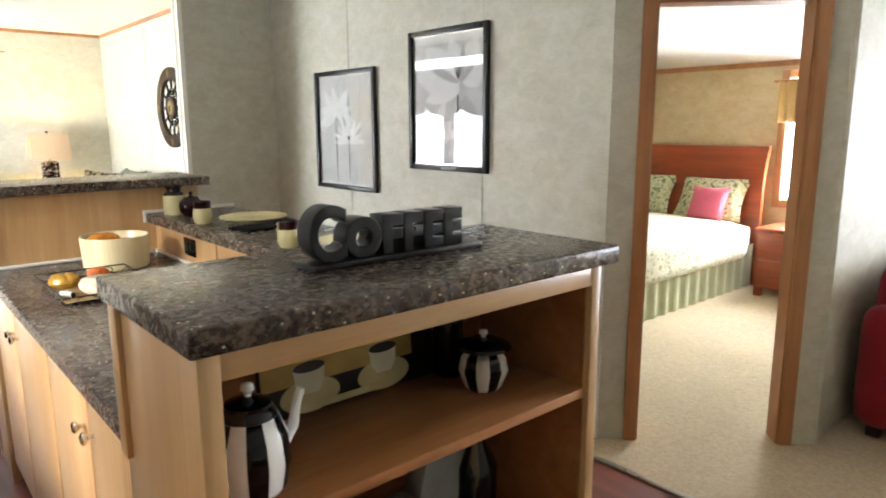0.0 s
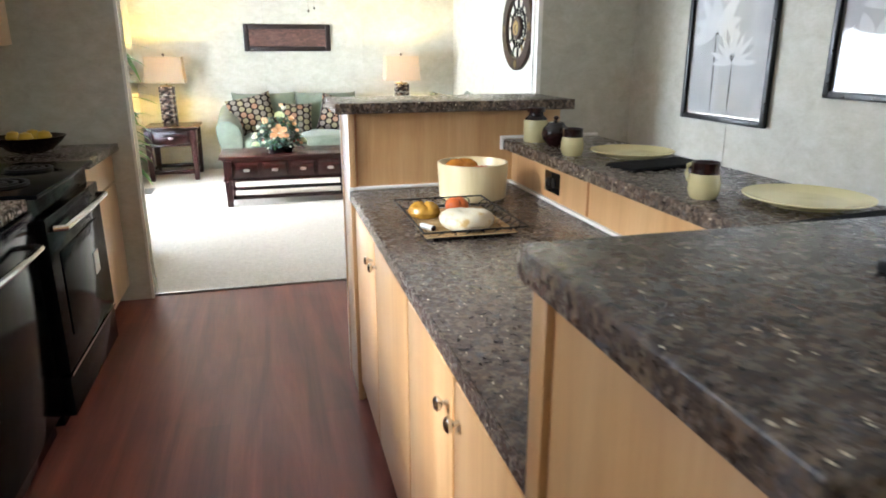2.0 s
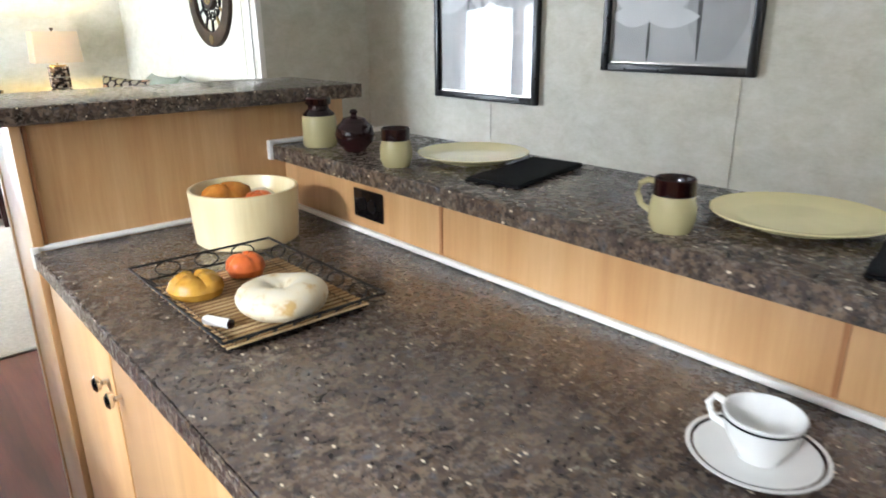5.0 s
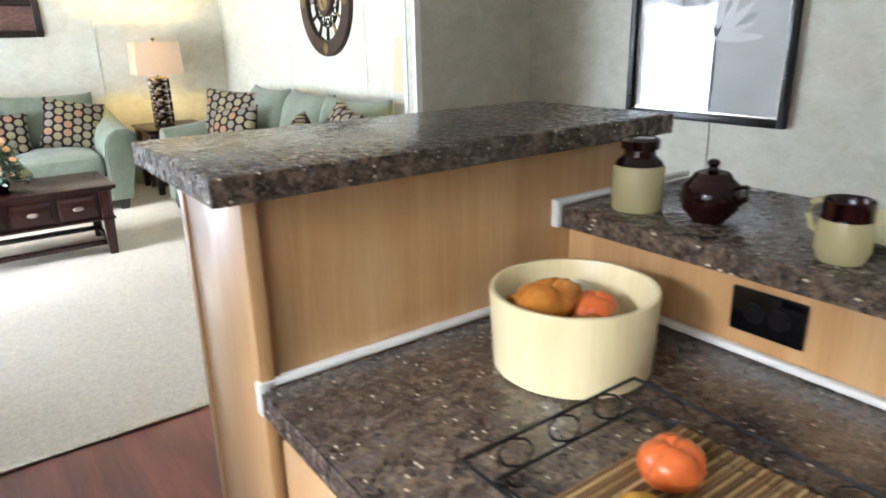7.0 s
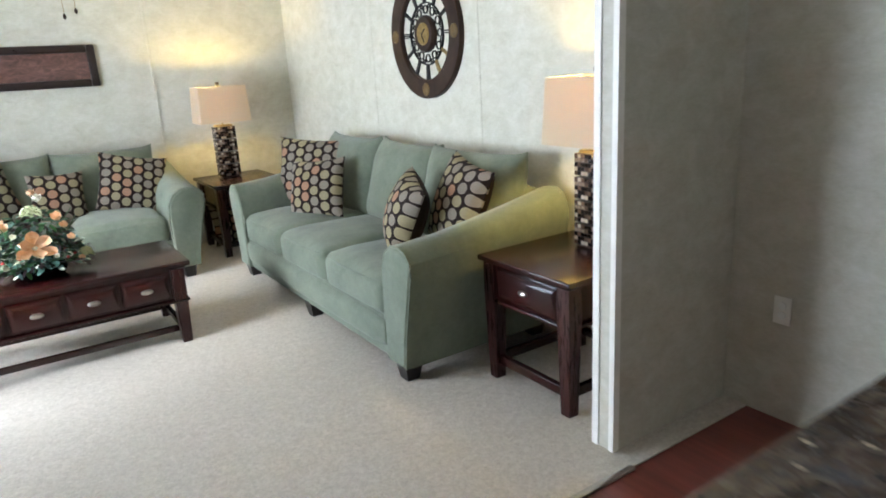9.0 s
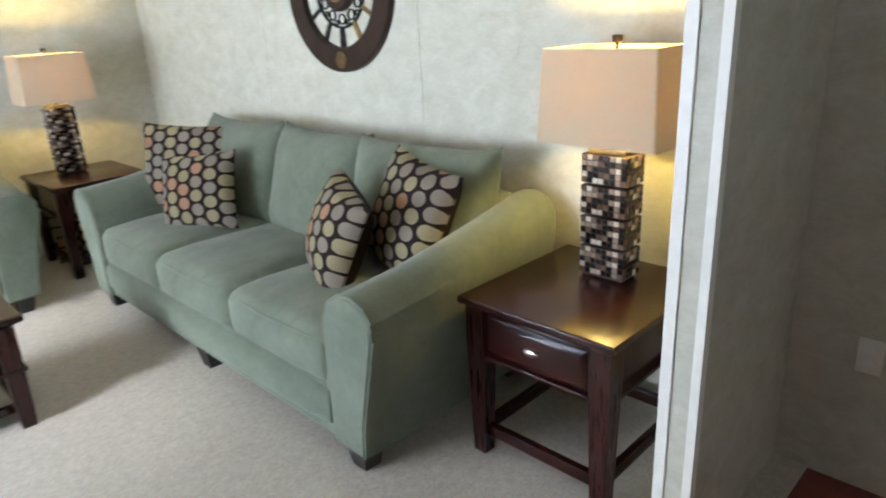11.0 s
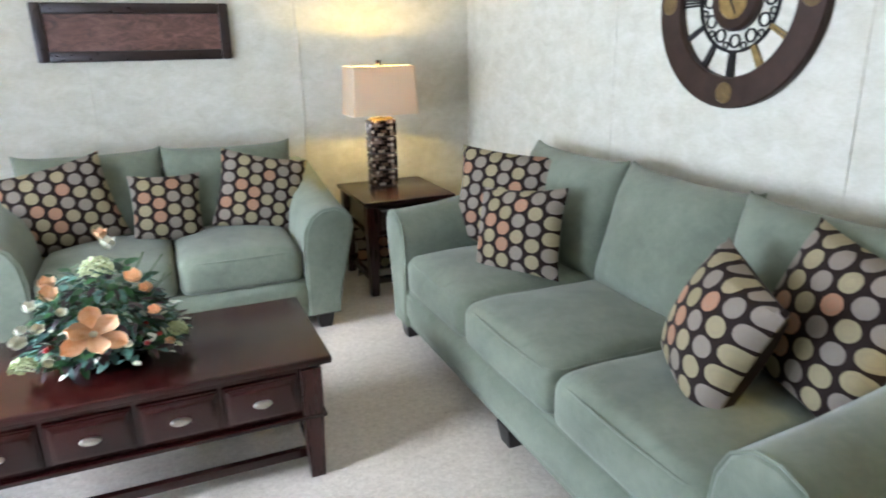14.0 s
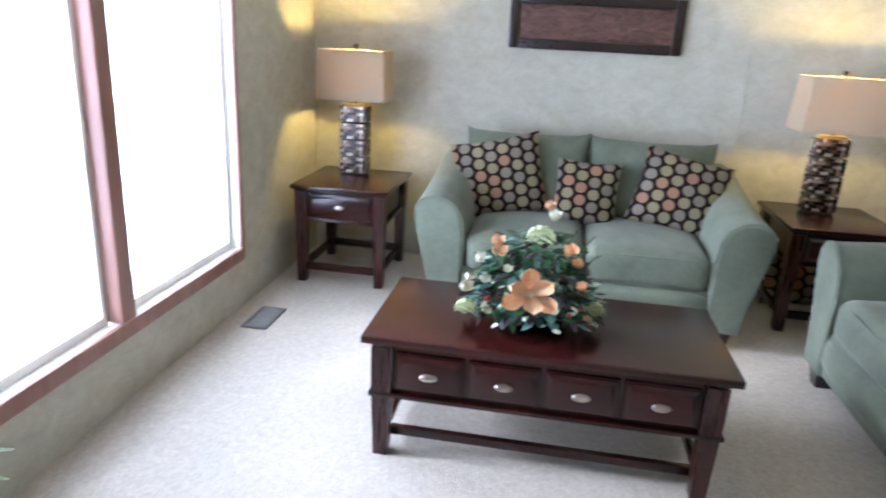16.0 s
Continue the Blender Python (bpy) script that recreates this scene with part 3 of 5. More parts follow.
for bx, by, r in ((0.18, 0.22, 0.085), (0.18, 0.6, 0.105), (0.48, 0.22, 0.105), (0.48, 0.6, 0.085)):
    part("burner", moved(join(*[lathe([(rr - 0.008, 0), (rr + 0.006, 0), (rr + 0.006, 0.012), (rr - 0.008, 0.012), (rr - 0.008, 0)], 28) for rr in (r, r * 0.65, r * 0.32)]), pose(bx, by, 0.945)), IRON, rng, "coiled dark burner")
dr = part("oven_door", box(0.642, 0.685, 0.015, 0.815, 0.24, 0.85, 0.006), BLACKGLOSS, rng)
part("oven_window", box(0.686, 0.690, 0.12, 0.70, 0.36, 0.70, 0.002), BLACKGLOSS, dr)
part("oven_handle", tube([(0.69, 0.08, 0.80), (0.73, 0.09, 0.80), (0.735, 0.4, 0.80), (0.73, 0.74, 0.80), (0.69, 0.75, 0.80)], 0.012), CHROME, dr, "chrome bar handle")
part("drawer", box(0.642, 0.68, 0.015, 0.815, 0.06, 0.225, 0.005), BLACKGLOSS, rng)
part("trim_strip", box(0.684, 0.689, 0.02, 0.81, 0.228, 0.236), CHROME, rng)
part("backguard", box(0.0, 0.07, 0, 0.83, 0.945, 1.12, 0.01), BLACKGLOSS, rng)
part("paper_label", box(0.6905, 0.6915, 0.55, 0.63, 0.47, 0.57), WHITE, dr, "small white patch on the oven door")
dw = thing("dishwasher", pose(-1.13, 2.44, 0), "black dishwasher beside the stove", "dishwasher")
part("body", box(0, 0.62, 0, 0.66, 0.02, 0.90, 0.004), BLACKGLAZE, dw)
part("door_panel", box(0.622, 0.66, 0.0, 0.655, 0.12, 0.74, 0.006), BLACKGLOSS, dw)
part("control_panel", box(0.622, 0.672, 0.0, 0.655, 0.75, 0.895, 0.006), BLACKGLOSS, dw)
part("handle", tube([(0.67, 0.08, 0.79), (0.71, 0.09, 0.79), (0.715, 0.32, 0.79), (0.71, 0.56, 0.79), (0.67, 0.57, 0.79)], 0.011), CHROME, dw)
c2 = thing("sink_counter", O, "dark laminate counter over the dishwasher", "countertop")
part("slab", box(WW, -0.47, SW, 3.10, 0.90, 0.94, 0.006), LAM, c2)
c3 = thing("base_cabinet", O, "maple base cabinet run under the sink counter", "cabinet")
part("body", box(WW, -0.51, SW, 2.43, 0.0, 0.90), MAPLE, c3)
for a in range(7):
    part("door", box(-0.51, -0.49, -1.85 + a * 0.6, -1.27 + a * 0.6, 0.1, 0.87, 0.004), MAPLE, c3)
up = thing("wall_cabinet", O, "maple wall cabinet over the stove counter", "cabinet")
part("body", box(WW, -0.83, 3.37, 4.33, 1.46, 2.3, 0.004), MAPLE, up)
for a in range(2):
    part("door", box(-0.83, -0.81, 3.375 + a * 0.48, 3.845 + a * 0.48, 1.465, 2.295, 0.004), MAPLE, up)
bowl2 = thing("fruit_bowl", pose(-0.82, 4.36, 0.94), "dark red bowl of yellow fruit on the counter", "bowl")
part("bowl", lathe([(0.05, 0), (0.10, 0.015), (0.15, 0.06), (0.17, 0.085), (0.165, 0.085), (0.14, 0.06), (0.09, 0.03), (0.001, 0.025)], 28), BROWNGLAZE, bowl2)
for a in range(4):
    part("fruit", moved(lathe([(0.001, 0), (0.025, 0.01), (0.036, 0.035), (0.025, 0.06), (0.001, 0.068)], 14), pose(0.07 * math.cos(a * 1.6), 0.07 * math.sin(a * 1.6), 0.045)), plain("yellow_fruit", "c9a52e", 0.4), bowl2)

# ---- sofas ----


def arm_loop(y, rise, squeeze, out):
    """Section of a flared arm at depth y; out is +1 or -1 for the outward side."""
    pts = [(0.0, 0.09), (0.0, 0.30), (0.0, 0.48), (0.012, 0.58), (0.048, 0.65), (0.11, 0.692), (0.18, 0.698), (0.242, 0.678), (0.278, 0.635), (0.280, 0.575), (0.255, 0.47), (0.224, 0.35), (0.192, 0.22), (0.178, 0.09)]
    cx, cz = 0.14, 0.40
    loop = []
    for o, z in pts:
        o2, z2 = cx + (o - cx) * squeeze, cz + (z - cz) * (1 - (1 - squeeze) * 0.35)
        k = max(0.0, (z2 - 0.3) / 0.4)
        loop.append((out * o2, y, z2 + rise * k))
    return loop


def cushion(w, h, t, seed, n=20):
    """Loose back cushion with a knife edge, eared top corners and soft creases, standing on z = 0 and facing -y."""
    bm = bmesh.new()
    grid = {}
    for s in (-1, 1):
        for i in range(n + 1):
            for j in range(n + 1):
                u, v = math.sin(math.pi / 2 * (2 * i / n - 1)), math.sin(math.pi / 2 * (2 * j / n - 1))
                if s == 1 and (i in (0, n) or j in (0, n)):
                    grid[s, i, j] = grid[-1, i, j]
                    continue
                full = ((1 - u ** 4) * (1 - v ** 4)) ** 0.5
                top = 0.055 * (1 - abs(u) ** 1.5) * max(0, v) ** 3
                x = u * (1 - 0.05 * (1 - v * v) * abs(u)) * w / 2
                z = h / 2 + v * h / 2 - top * h * 0.35 + 0.02 * abs(u) ** 8 * max(0, v) ** 6
                slump = 0.04 * (1 - u * u) * max(0, 0.3 - v)
                crease = 0.012 * noise.noise((u * 1.7 + seed * 3.1, v * 1.7, seed)) + 0.006 * noise.noise((u * 4.5, v * 3.0 + seed, 7.0))
                grid[s, i, j] = bm.verts.new((x, s * (t / 2 * full) - full * (slump + crease), z))
        for i in range(n):
            for j in range(n):
                q = [grid[s, i, j], grid[s, i + 1, j], grid[s, i + 1, j + 1], grid[s, i, j + 1]]
                bm.faces.new(q if s < 0 else q[::-1])
    return bm


def sofa(name, m, seats, seat_w, depth, label, cat, tall=0.56):
    s = thing(name, m, label, cat)
    inner = seats * seat_w / 2
    part("base", soft_box(2 * inner + 0.24, depth - 0.10, 0.24, 0.03), SAGE, s, m=pose(0, 0.02 + (depth - 0.10) / 2, 0.085))
    part("front_rail", soft_box(2 * inner + 0.02, 0.12, 0.17, 0.05, 0, 11, 0.012), SAGE, s, m=pose(0, 0.050, 0.135))
    for o in (-1, 1):
        ys = [(0.0, 0.86), (0.008, 0.94), (0.03, 0.99), (0.06, 1.0), (0.25, 1.0), (0.45, 1.0), (0.65, 1.0), (0.82, 1.0), (depth - 0.06, 1.0), (depth - 0.01, 0.93)]
        loops = [[(p[0] + o * inner, p[1], p[2]) for p in arm_loop(y, 0.13 * max(0, (y - 0.1) / 0.8) ** 1.3, q, o)] for y, q in ys]
        arm = part("arm", loft(loops), SAGE, s)
        front = [(p[0] + o * inner, p[1], p[2]) for p in arm_loop(0.010, 0, 0.965, o)]
        part("piping", tube(front[1:], 0.006, 6), SAGE, arm)
    for i in range(seats):
        x = -inner + seat_w * (i + 0.5)
        end = -1 if i == 0 else 1 if i == seats - 1 else 0
        cb = soft_box(seat_w - 0.010, 0.70, 0.205, 0.055, 0.034, 19, 0.014)
        for v in cb.verts:
            v.co.z += (0.006 * noise.noise((v.co.x * 5 + i * 4, v.co.y * 5, 1.0)) - 0.010 * max(0, -v.co.y / 0.35) ** 3) * (v.co.z > 0.1)
        cu = part("seat_cushion", cb, SAGE, s, m=pose(x, 0.355, 0.298))
        w, zt = seat_w / 2 - 0.005, 0.185
        rim = [(-w + 0.012, 0.10, zt), (-w + 0.012, -0.28, zt - 0.005), (-w + 0.035, -0.325, zt - 0.008), (-w + 0.09, -0.338, zt - 0.009), (0, -0.347, zt - 0.009), (w - 0.09, -0.338, zt - 0.009), (w - 0.035, -0.325, zt - 0.008), (w - 0.012, -0.28, zt - 0.005), (w - 0.012, 0.10, zt)]
        part("piping", tube(rim, 0.005, 6), SAGE, cu)
        wide = seat_w + (0.13 if end else 0.03)
        part("back_cushion", cushion(wide, tall, 0.26, i + seats), SAGE, s, m=pose(x + end * 0.055, 0.70, 0.455, -14 - 2.0 * (i % 2), 1.2 * (i % 2) - 0.6, 2.0 * end))
    part("back", soft_box(2 * inner + 0.2, 0.16, 0.74, 0.07), SAGE, s, m=pose(0, depth - 0.09, 0.10))
    feet = [(-inner - 0.10, 0.07), (inner + 0.10, 0.07), (-inner - 0.08, depth - 0.1), (inner + 0.08, depth - 0.1)] + ([(0, 0.07)] if seats > 2 else [])
    for x, y in feet:
        part("foot", loft([[(x + dx * k, y + dy * k, z) for dx, dy in ((-1, -1), (1, -1), (1, 1), (-1, 1))] for k, z in ((0.034, 0.006), (0.050, 0.095))]), DARKFOOT, s)
    return s


sofa("sofa", pose(1.775, 7.02, 0, 0, 0, -90), 3, 0.69, 0.99, "sage green three-seat sofa with flared arms", "sofa")
sofa("loveseat", pose(0.70, 8.42, 0), 2, 0.64, 0.99, "sage green loveseat with flared arms", "sofa", 0.52)


def throw(m, w, h, t, label="brown throw pillow with coloured woven dots"):
    return solo("throw_pillow", pillow(w, h, t * 1.22, 0.085, 20, 0.0, 0.44), DOTS, m, label, "pillow", "dotted pillows")


# on the sofa
throw(pose(2.29, 7.93, 0.49, -16, 3, -50), 0.66, 0.52, 0.17)
throw(pose(2.13, 7.54, 0.49, -20, -5, -58), 0.45, 0.42, 0.15)
throw(pose(2.31, 6.22, 0.51, -20, 9, -100), 0.46, 0.50, 0.17)
throw(pose(2.11, 6.43, 0.49, -20, 11, -114), 0.43, 0.44, 0.18)
# on the loveseat
throw(pose(0.24, 8.93, 0.49, -16, -12, 8), 0.54, 0.48, 0.17)
throw(pose(0.69, 8.90, 0.48, -18, 2, 0), 0.38, 0.39, 0.15)
throw(pose(1.16, 8.90, 0.49, -18, 12, -8), 0.50, 0.46, 0.17)


# ---- wooden tables ----
def oval_handle(t, x, y, z, w=0.05):
    b = lathe([(0.001, 0), (1.0, 0.0), (1.0, 0.3), (0.85, 0.7), (0.4, 1.0), (0.001, 1.02)], 20)
    bmesh.ops.transform(b, matrix=pose(x, y, z, 90, 0, 0) @ Matrix.Diagonal((w / 2, w / 4.4, 0.014, 1)), verts=b.verts[:])
    return part("handle", b, STEEL, t, "satin nickel handle")


def leg(x, y, z1, k0, k1):
    return loft([[(x + dx * k, y + dy * k, z) for dx, dy in ((-1, -1), (1, -1), (1, 1), (-1, 1))] for k, z in ((k0, 0.006), (k1, z1 - 0.12), (k1, z1))])


def drawer_front(t, x0, x1, y, z0, z1, handle_w):
    """Drawer with a raised panel that slopes up from its edges."""
    field = loft([[(x0 + e, y - k, z0 + e), (x1 - e, y - k, z0 + e), (x1 - e, y - k, z1 - e), (x0 + e, y - k, z1 - e)] for e, k in ((0.006, 0.008), (0.008, 0.013), (0.026, 0.024), (0.030, 0.025))])
    d = part("drawer", join(box(x0, x1, y - 0.010, y, z0, z1, 0.003), field), CHERRY, t)
    oval_handle(d, (x0 + x1) / 2, y - 0.025, (z0 + z1) / 2, handle_w)


def end_table(m, label):
    """0.60 wide, 0.66 deep, drawer towards local -y."""
    t = thing("end_table", m, label, "table", "cherry end tables")
    w, d, h = 0.30, 0.33, 0.62
    part("tabletop", box(-w, w, -d, d, h - 0.026, h, 0.007, 3), CHERRY_Y, t)
    part("top_moulding", box(-w + 0.02, w - 0.02, -d + 0.02, d - 0.02, h - 0.040, h - 0.026, 0.004), CHERRY, t)
    part("apron", box(-w + 0.045, w - 0.045, -d + 0.045, d - 0.045, h - 0.21, h - 0.040), CHERRY, t)
    part("lower_moulding", join(box(-w + 0.025, w - 0.025, -d + 0.025, -d + 0.055, h - 0.222, h - 0.205, 0.005), box(-w + 0.025, w - 0.025, d - 0.055, d - 0.025, h - 0.222, h - 0.205, 0.005),
                                box(-w + 0.025, -w + 0.055, -d + 0.055, d - 0.055, h - 0.222, h - 0.205, 0.005), box(w - 0.055, w - 0.025, -d + 0.055, d - 0.055, h - 0.222, h - 0.205, 0.005)), CHERRY, t)
    drawer_front(t, -w + 0.098, w - 0.098, -d + 0.045, h - 0.196, h - 0.050, 0.06)
    for sx in (-1, 1):
        for sy in (-1, 1):
            part("leg", leg(sx * (w - 0.057), sy * (d - 0.057), h - 0.040, 0.026, 0.036), CHERRY_Z, t)
    for s in (-1, 1):
        part("stretcher", box(-w + 0.08, w - 0.08, s * (d - 0.06) - 0.014, s * (d - 0.06) + 0.014, 0.080, 0.126, 0.004), CHERRY, t)
        part("stretcher", box(s * (w - 0.06) - 0.014, s * (w - 0.06) + 0.014, -d + 0.08, d - 0.08, 0.080, 0.126, 0.004), CHERRY_Y, t)
    return t


end_table(pose(2.46, 5.38, 0, 0, 0, -90), "dark cherry end table with drawer beside sofa")
end_table(pose(-0.74, 9.05, 0), "dark cherry end table with drawer beside window")
end_table(pose(2.08, 9.08, 0), "dark cherry end table in the corner")

ct = thing("coffee_table", pose(0.52, 7.42, 0), "dark cherry coffee table with four nickel-handled drawers", "table")
w, d, h = 0.645, 0.315, 0.49
part("tabletop", box(-w, w, -d, d, h - 0.03, h, 0.008, 3), CHERRY, ct)
part("top_moulding", box(-w + 0.025, w - 0.025, -d + 0.025, d - 0.025, h - 0.042, h - 0.03, 0.004), CHERRY, ct)
part("apron", box(-w + 0.055, w - 0.055, -d + 0.032, d - 0.032, h - 0.225, h - 0.042), CHERRY, ct)
part("lower_moulding", join(box(-w + 0.028, w - 0.028, -d + 0.008, -d + 0.04, h - 0.238, h - 0.220, 0.005), box(-w + 0.028, w - 0.028, d - 0.04, d - 0.008, h - 0.238, h - 0.220, 0.005),
                            box(-w + 0.028, -w + 0.065, -d + 0.04, d - 0.04, h - 0.238, h - 0.220, 0.005), box(w - 0.065, w - 0.028, -d + 0.04, d - 0.04, h - 0.238, h - 0.220, 0.005)), CHERRY, ct)
for i in range(4):
    x0 = -0.53 + i * 0.265
    drawer_front(ct, x0 + 0.008, x0 + 0.257, -d + 0.032, h - 0.212, h - 0.058, 0.065)
for sx in (-1, 1):
    for sy in (-1, 1):
        part("leg", leg(sx * (w - 0.075), sy * (d - 0.045), h - 0.042, 0.026, 0.036), CHERRY_Z, ct)
for s in (-1, 1):
    part("stretcher", box(-w + 0.10, w - 0.10, s * (d - 0.085) - 0.014, s * (d - 0.085) + 0.014, 0.064, 0.099, 0.004), CHERRY, ct)
    part("stretcher", box(s * (w - 0.075) - 0.014, s * (w - 0.075) + 0.014, -d + 0.10, d - 0.10, 0.064, 0.099, 0.004), CHERRY_Y, ct)


# ---- table lamps ----
def mosaic_mat():
    m = M("mosaic_tiles", 0.2, 0.35)
    r = m.n("NewGeometry").outputs["Random Per Island"]
    m.colour(m.ramp(r, (0.0, rgb("1d130f")), (0.26, rgb("57453a")), (0.42, rgb("8f7f70")), (0.54, rgb("2a1b14")), (0.70, rgb("c4b8a8")), (0.82, rgb("6a5443")), constant=True))
    return m.mat


def shade_mat():
    m = M("linen_shade", 0.9)
    w = m.noise(500, 2, 0.8)
    col = m.ramp(w, (0.3, rgb("b0a88f")), (0.7, rgb("c6bea6")))
    m.colour(col)
    tr = m.n("BsdfTranslucent", Color=rgb("d8b47c"))
    mx = m.t.nodes.new("ShaderNodeMixShader")
    mx.inputs[0].default_value = 0.19
    m.t.links.new(m.b.outputs[0], mx.inputs[1])
    m.t.links.new(tr.outputs[0], mx.inputs[2])
    m.t.links.new(mx.outputs[0], m.t.nodes["Material Output"].inputs[0])
    return m.mat


MOSAIC, SHADE = mosaic_mat(), shade_mat()
bulb = M("warm_bulb")
bulb.b.inputs["Emission Color"].default_value, bulb.b.inputs["Emission Strength"].default_value = (1, 0.72, 0.36, 1), 6
BULB = bulb.mat
LAMP_POWER = 40


def tile_block(w, d, h, cols, side, rows):
    bms = []
    verts, faces = [], []

    def quad_box(c, ux, uz, un, a, b, t):
        base = len(verts)
        for k, q in ((0, 1.0), (t, 0.82)):
            for i, j in ((-1, -1), (1, -1), (1, 1), (-1, 1)):
                verts.append(c + ux * (i * a * q) + uz * (j * b * q) + un * k)
        faces.append([base + 4, base + 5, base + 6, base + 7])
        for i in range(4):
            j = (i + 1) % 4
            faces.append([base + i, base + j, base + 4 + j, base + 4 + i])
    for n, u, half, wid, count in (((0, -1, 0), (1, 0, 0), d / 2, w, cols), ((0, 1, 0), (-1, 0, 0), d / 2, w, cols), ((1, 0, 0), (0, 1, 0), w / 2, d, side), ((-1, 0, 0), (0, -1, 0), w / 2, d, side)):
        n, u, z = Vector(n), Vector(u), Vector((0, 0, 1))
        sx, sz = wid / count, h / rows
        for i in range(count):
            for j in range(rows):
                quad_box(n * half + u * ((i + 0.5) * sx - wid / 2) + z * ((j + 0.5) * sz), u, z, n, sx * 0.46, sz * 0.46, 0.0025)
    me = bpy.data.meshes.new("mosaic")
    me.from_pydata([tuple(v) for v in verts], [], faces)
    me.materials.append(MOSAIC)
    return me


TILES = tile_block(0.17, 0.11, 0.098, 8, 5, 5)


def table_lamp(m, label):
    t = thing("table_lamp", m, label, "lamp", "mosaic table lamps")
    for i in range(4):
        z = 0.012 + i * 0.108
        b = part("mosaic_block", box(-0.0845, 0.0845, -0.0545, 0.0545, z, z + 0.1, 0.002), BRONZE, t)
        tiles = new("tiles", TILES)
        tiles.parent = b
        tiles.matrix_basis = pose(0, 0, z + 0.001)
        tagged(tiles, "brown and cream glass mosaic tiles", kind="stuff")
    part("foot", box(-0.078, 0.078, -0.048, 0.048, 0, 0.012, 0.003), BRONZE, t)
    part("cap", box(-0.07, 0.07, -0.042, 0.042, 0.436, 0.452, 0.003), GOLDISH, t)
    part("neck", tube([(0, 0, 0.452), (0, 0, 0.54)], 0.008), GOLDISH, t)
    part("bulb", moved(lathe([(0.001, -0.035), (0.02, -0.03), (0.03, 0), (0.02, 0.03), (0.001, 0.038)], 16), pose(0, 0, 0.58)), BULB, t)
    a0, b0, a1, b1, z0, z1 = 0.220, 0.138, 0.205, 0.123, 0.475, 0.775

    def ring(a, b, z):
        pts = []
        for cx, cy, s in ((a - 0.012, b - 0.012, 0), (-a + 0.012, b - 0.012, 1), (-a + 0.012, -b + 0.012, 2), (a - 0.012, -b + 0.012, 3)):
            for k in range(4):
                q = (s + k / 3) * math.pi / 2
                pts.append((cx + 0.012 * math.cos(q), cy + 0.012 * math.sin(q), z))
        return pts
    sh = part("shade", loft([ring(a0, b0, z0), ring(a1, b1, z1), ring(a1 - 0.003, b1 - 0.003, z1), ring(a0 - 0.003, b0 - 0.003, z0), ring(a0, b0, z0)], cap=False), SHADE, t, "square cream linen lampshade")
    part("spider", join(tube([(-a1 + 0.004, 0, z1 - 0.02), (a1 - 0.004, 0, z1 - 0.02)], 0.003, 6), tube([(0, 0, 0.54), (0.05, 0, 0.6), (0.05, 0, 0.66), (0, 0, z1 - 0.02)], 0.003, 6)), GOLDISH, sh)
    part("finial", lathe([(0.004, z1 - 0.02), (0.006, z1 + 0.01), (0.016, z1 + 0.014), (0.017, z1 + 0.034), (0.001, z1 + 0.036)], 16), BRONZE, t)
    d = bpy.data.lights.new("lamp_bulb", "POINT")
    d.energy, d.color, d.shadow_soft_size = LAMP_POWER, (1.0, 0.66, 0.15), 0.035
    o = new("bulb_light", d)
    o.parent = t
    o.matrix_basis = pose(0, 0, 0.63)
    return t


table_lamp(pose(2.60, 5.38, 0.62, 0, 0, -90), "lit table lamp with brown mosaic block base beside sofa")
table_lamp(pose(-0.78, 9.20, 0.62), "lit table lamp with brown mosaic block base by window")
table_lamp(pose(2.05, 9.20, 0.62), "lit table lamp with brown mosaic block base in corner")

# ---- pictures and clock ----
PRINT = plain("grey_print_paper", "d2d0ca", 0.6, 0, 0.22, 3)
PETAL = plain("pale_print_ink", "f2f0ea", 0.6, 0, 0.08, 6)
PETAL2 = plain("mid_print_ink", "c2bfb9", 0.6, 0, 0.12, 6)
STEMINK = plain("dark_print_ink", "5e5c58", 0.6, 0, 0.15, 8)


def petal(cx, cz, ang, length, width, y, n=9):
    """Flat printed petal in the x-z plane from (cx, cz)."""
    left, right = [], []
    c, s = math.cos(radians(ang)), math.sin(radians(ang))
    for i in range(n + 1):
        t = i / n
        wdt = width / 2 * math.sin(math.pi * min(1, t * 0.94 + 0.06)) ** 0.8
        for side, sg in ((left, 1), (right, -1)):
            side.append((cx + c * t * length - s * wdt * sg, y, cz + s * t * length + c * wdt * sg))
    bm = bmesh.new()
    lv, rv = [bm.verts.new(p) for p in left], [bm.verts.new(p) for p in right]
    for i in range(n):
        bm.faces.new((lv[i], rv[i], rv[i + 1], lv[i + 1]))
    return bm


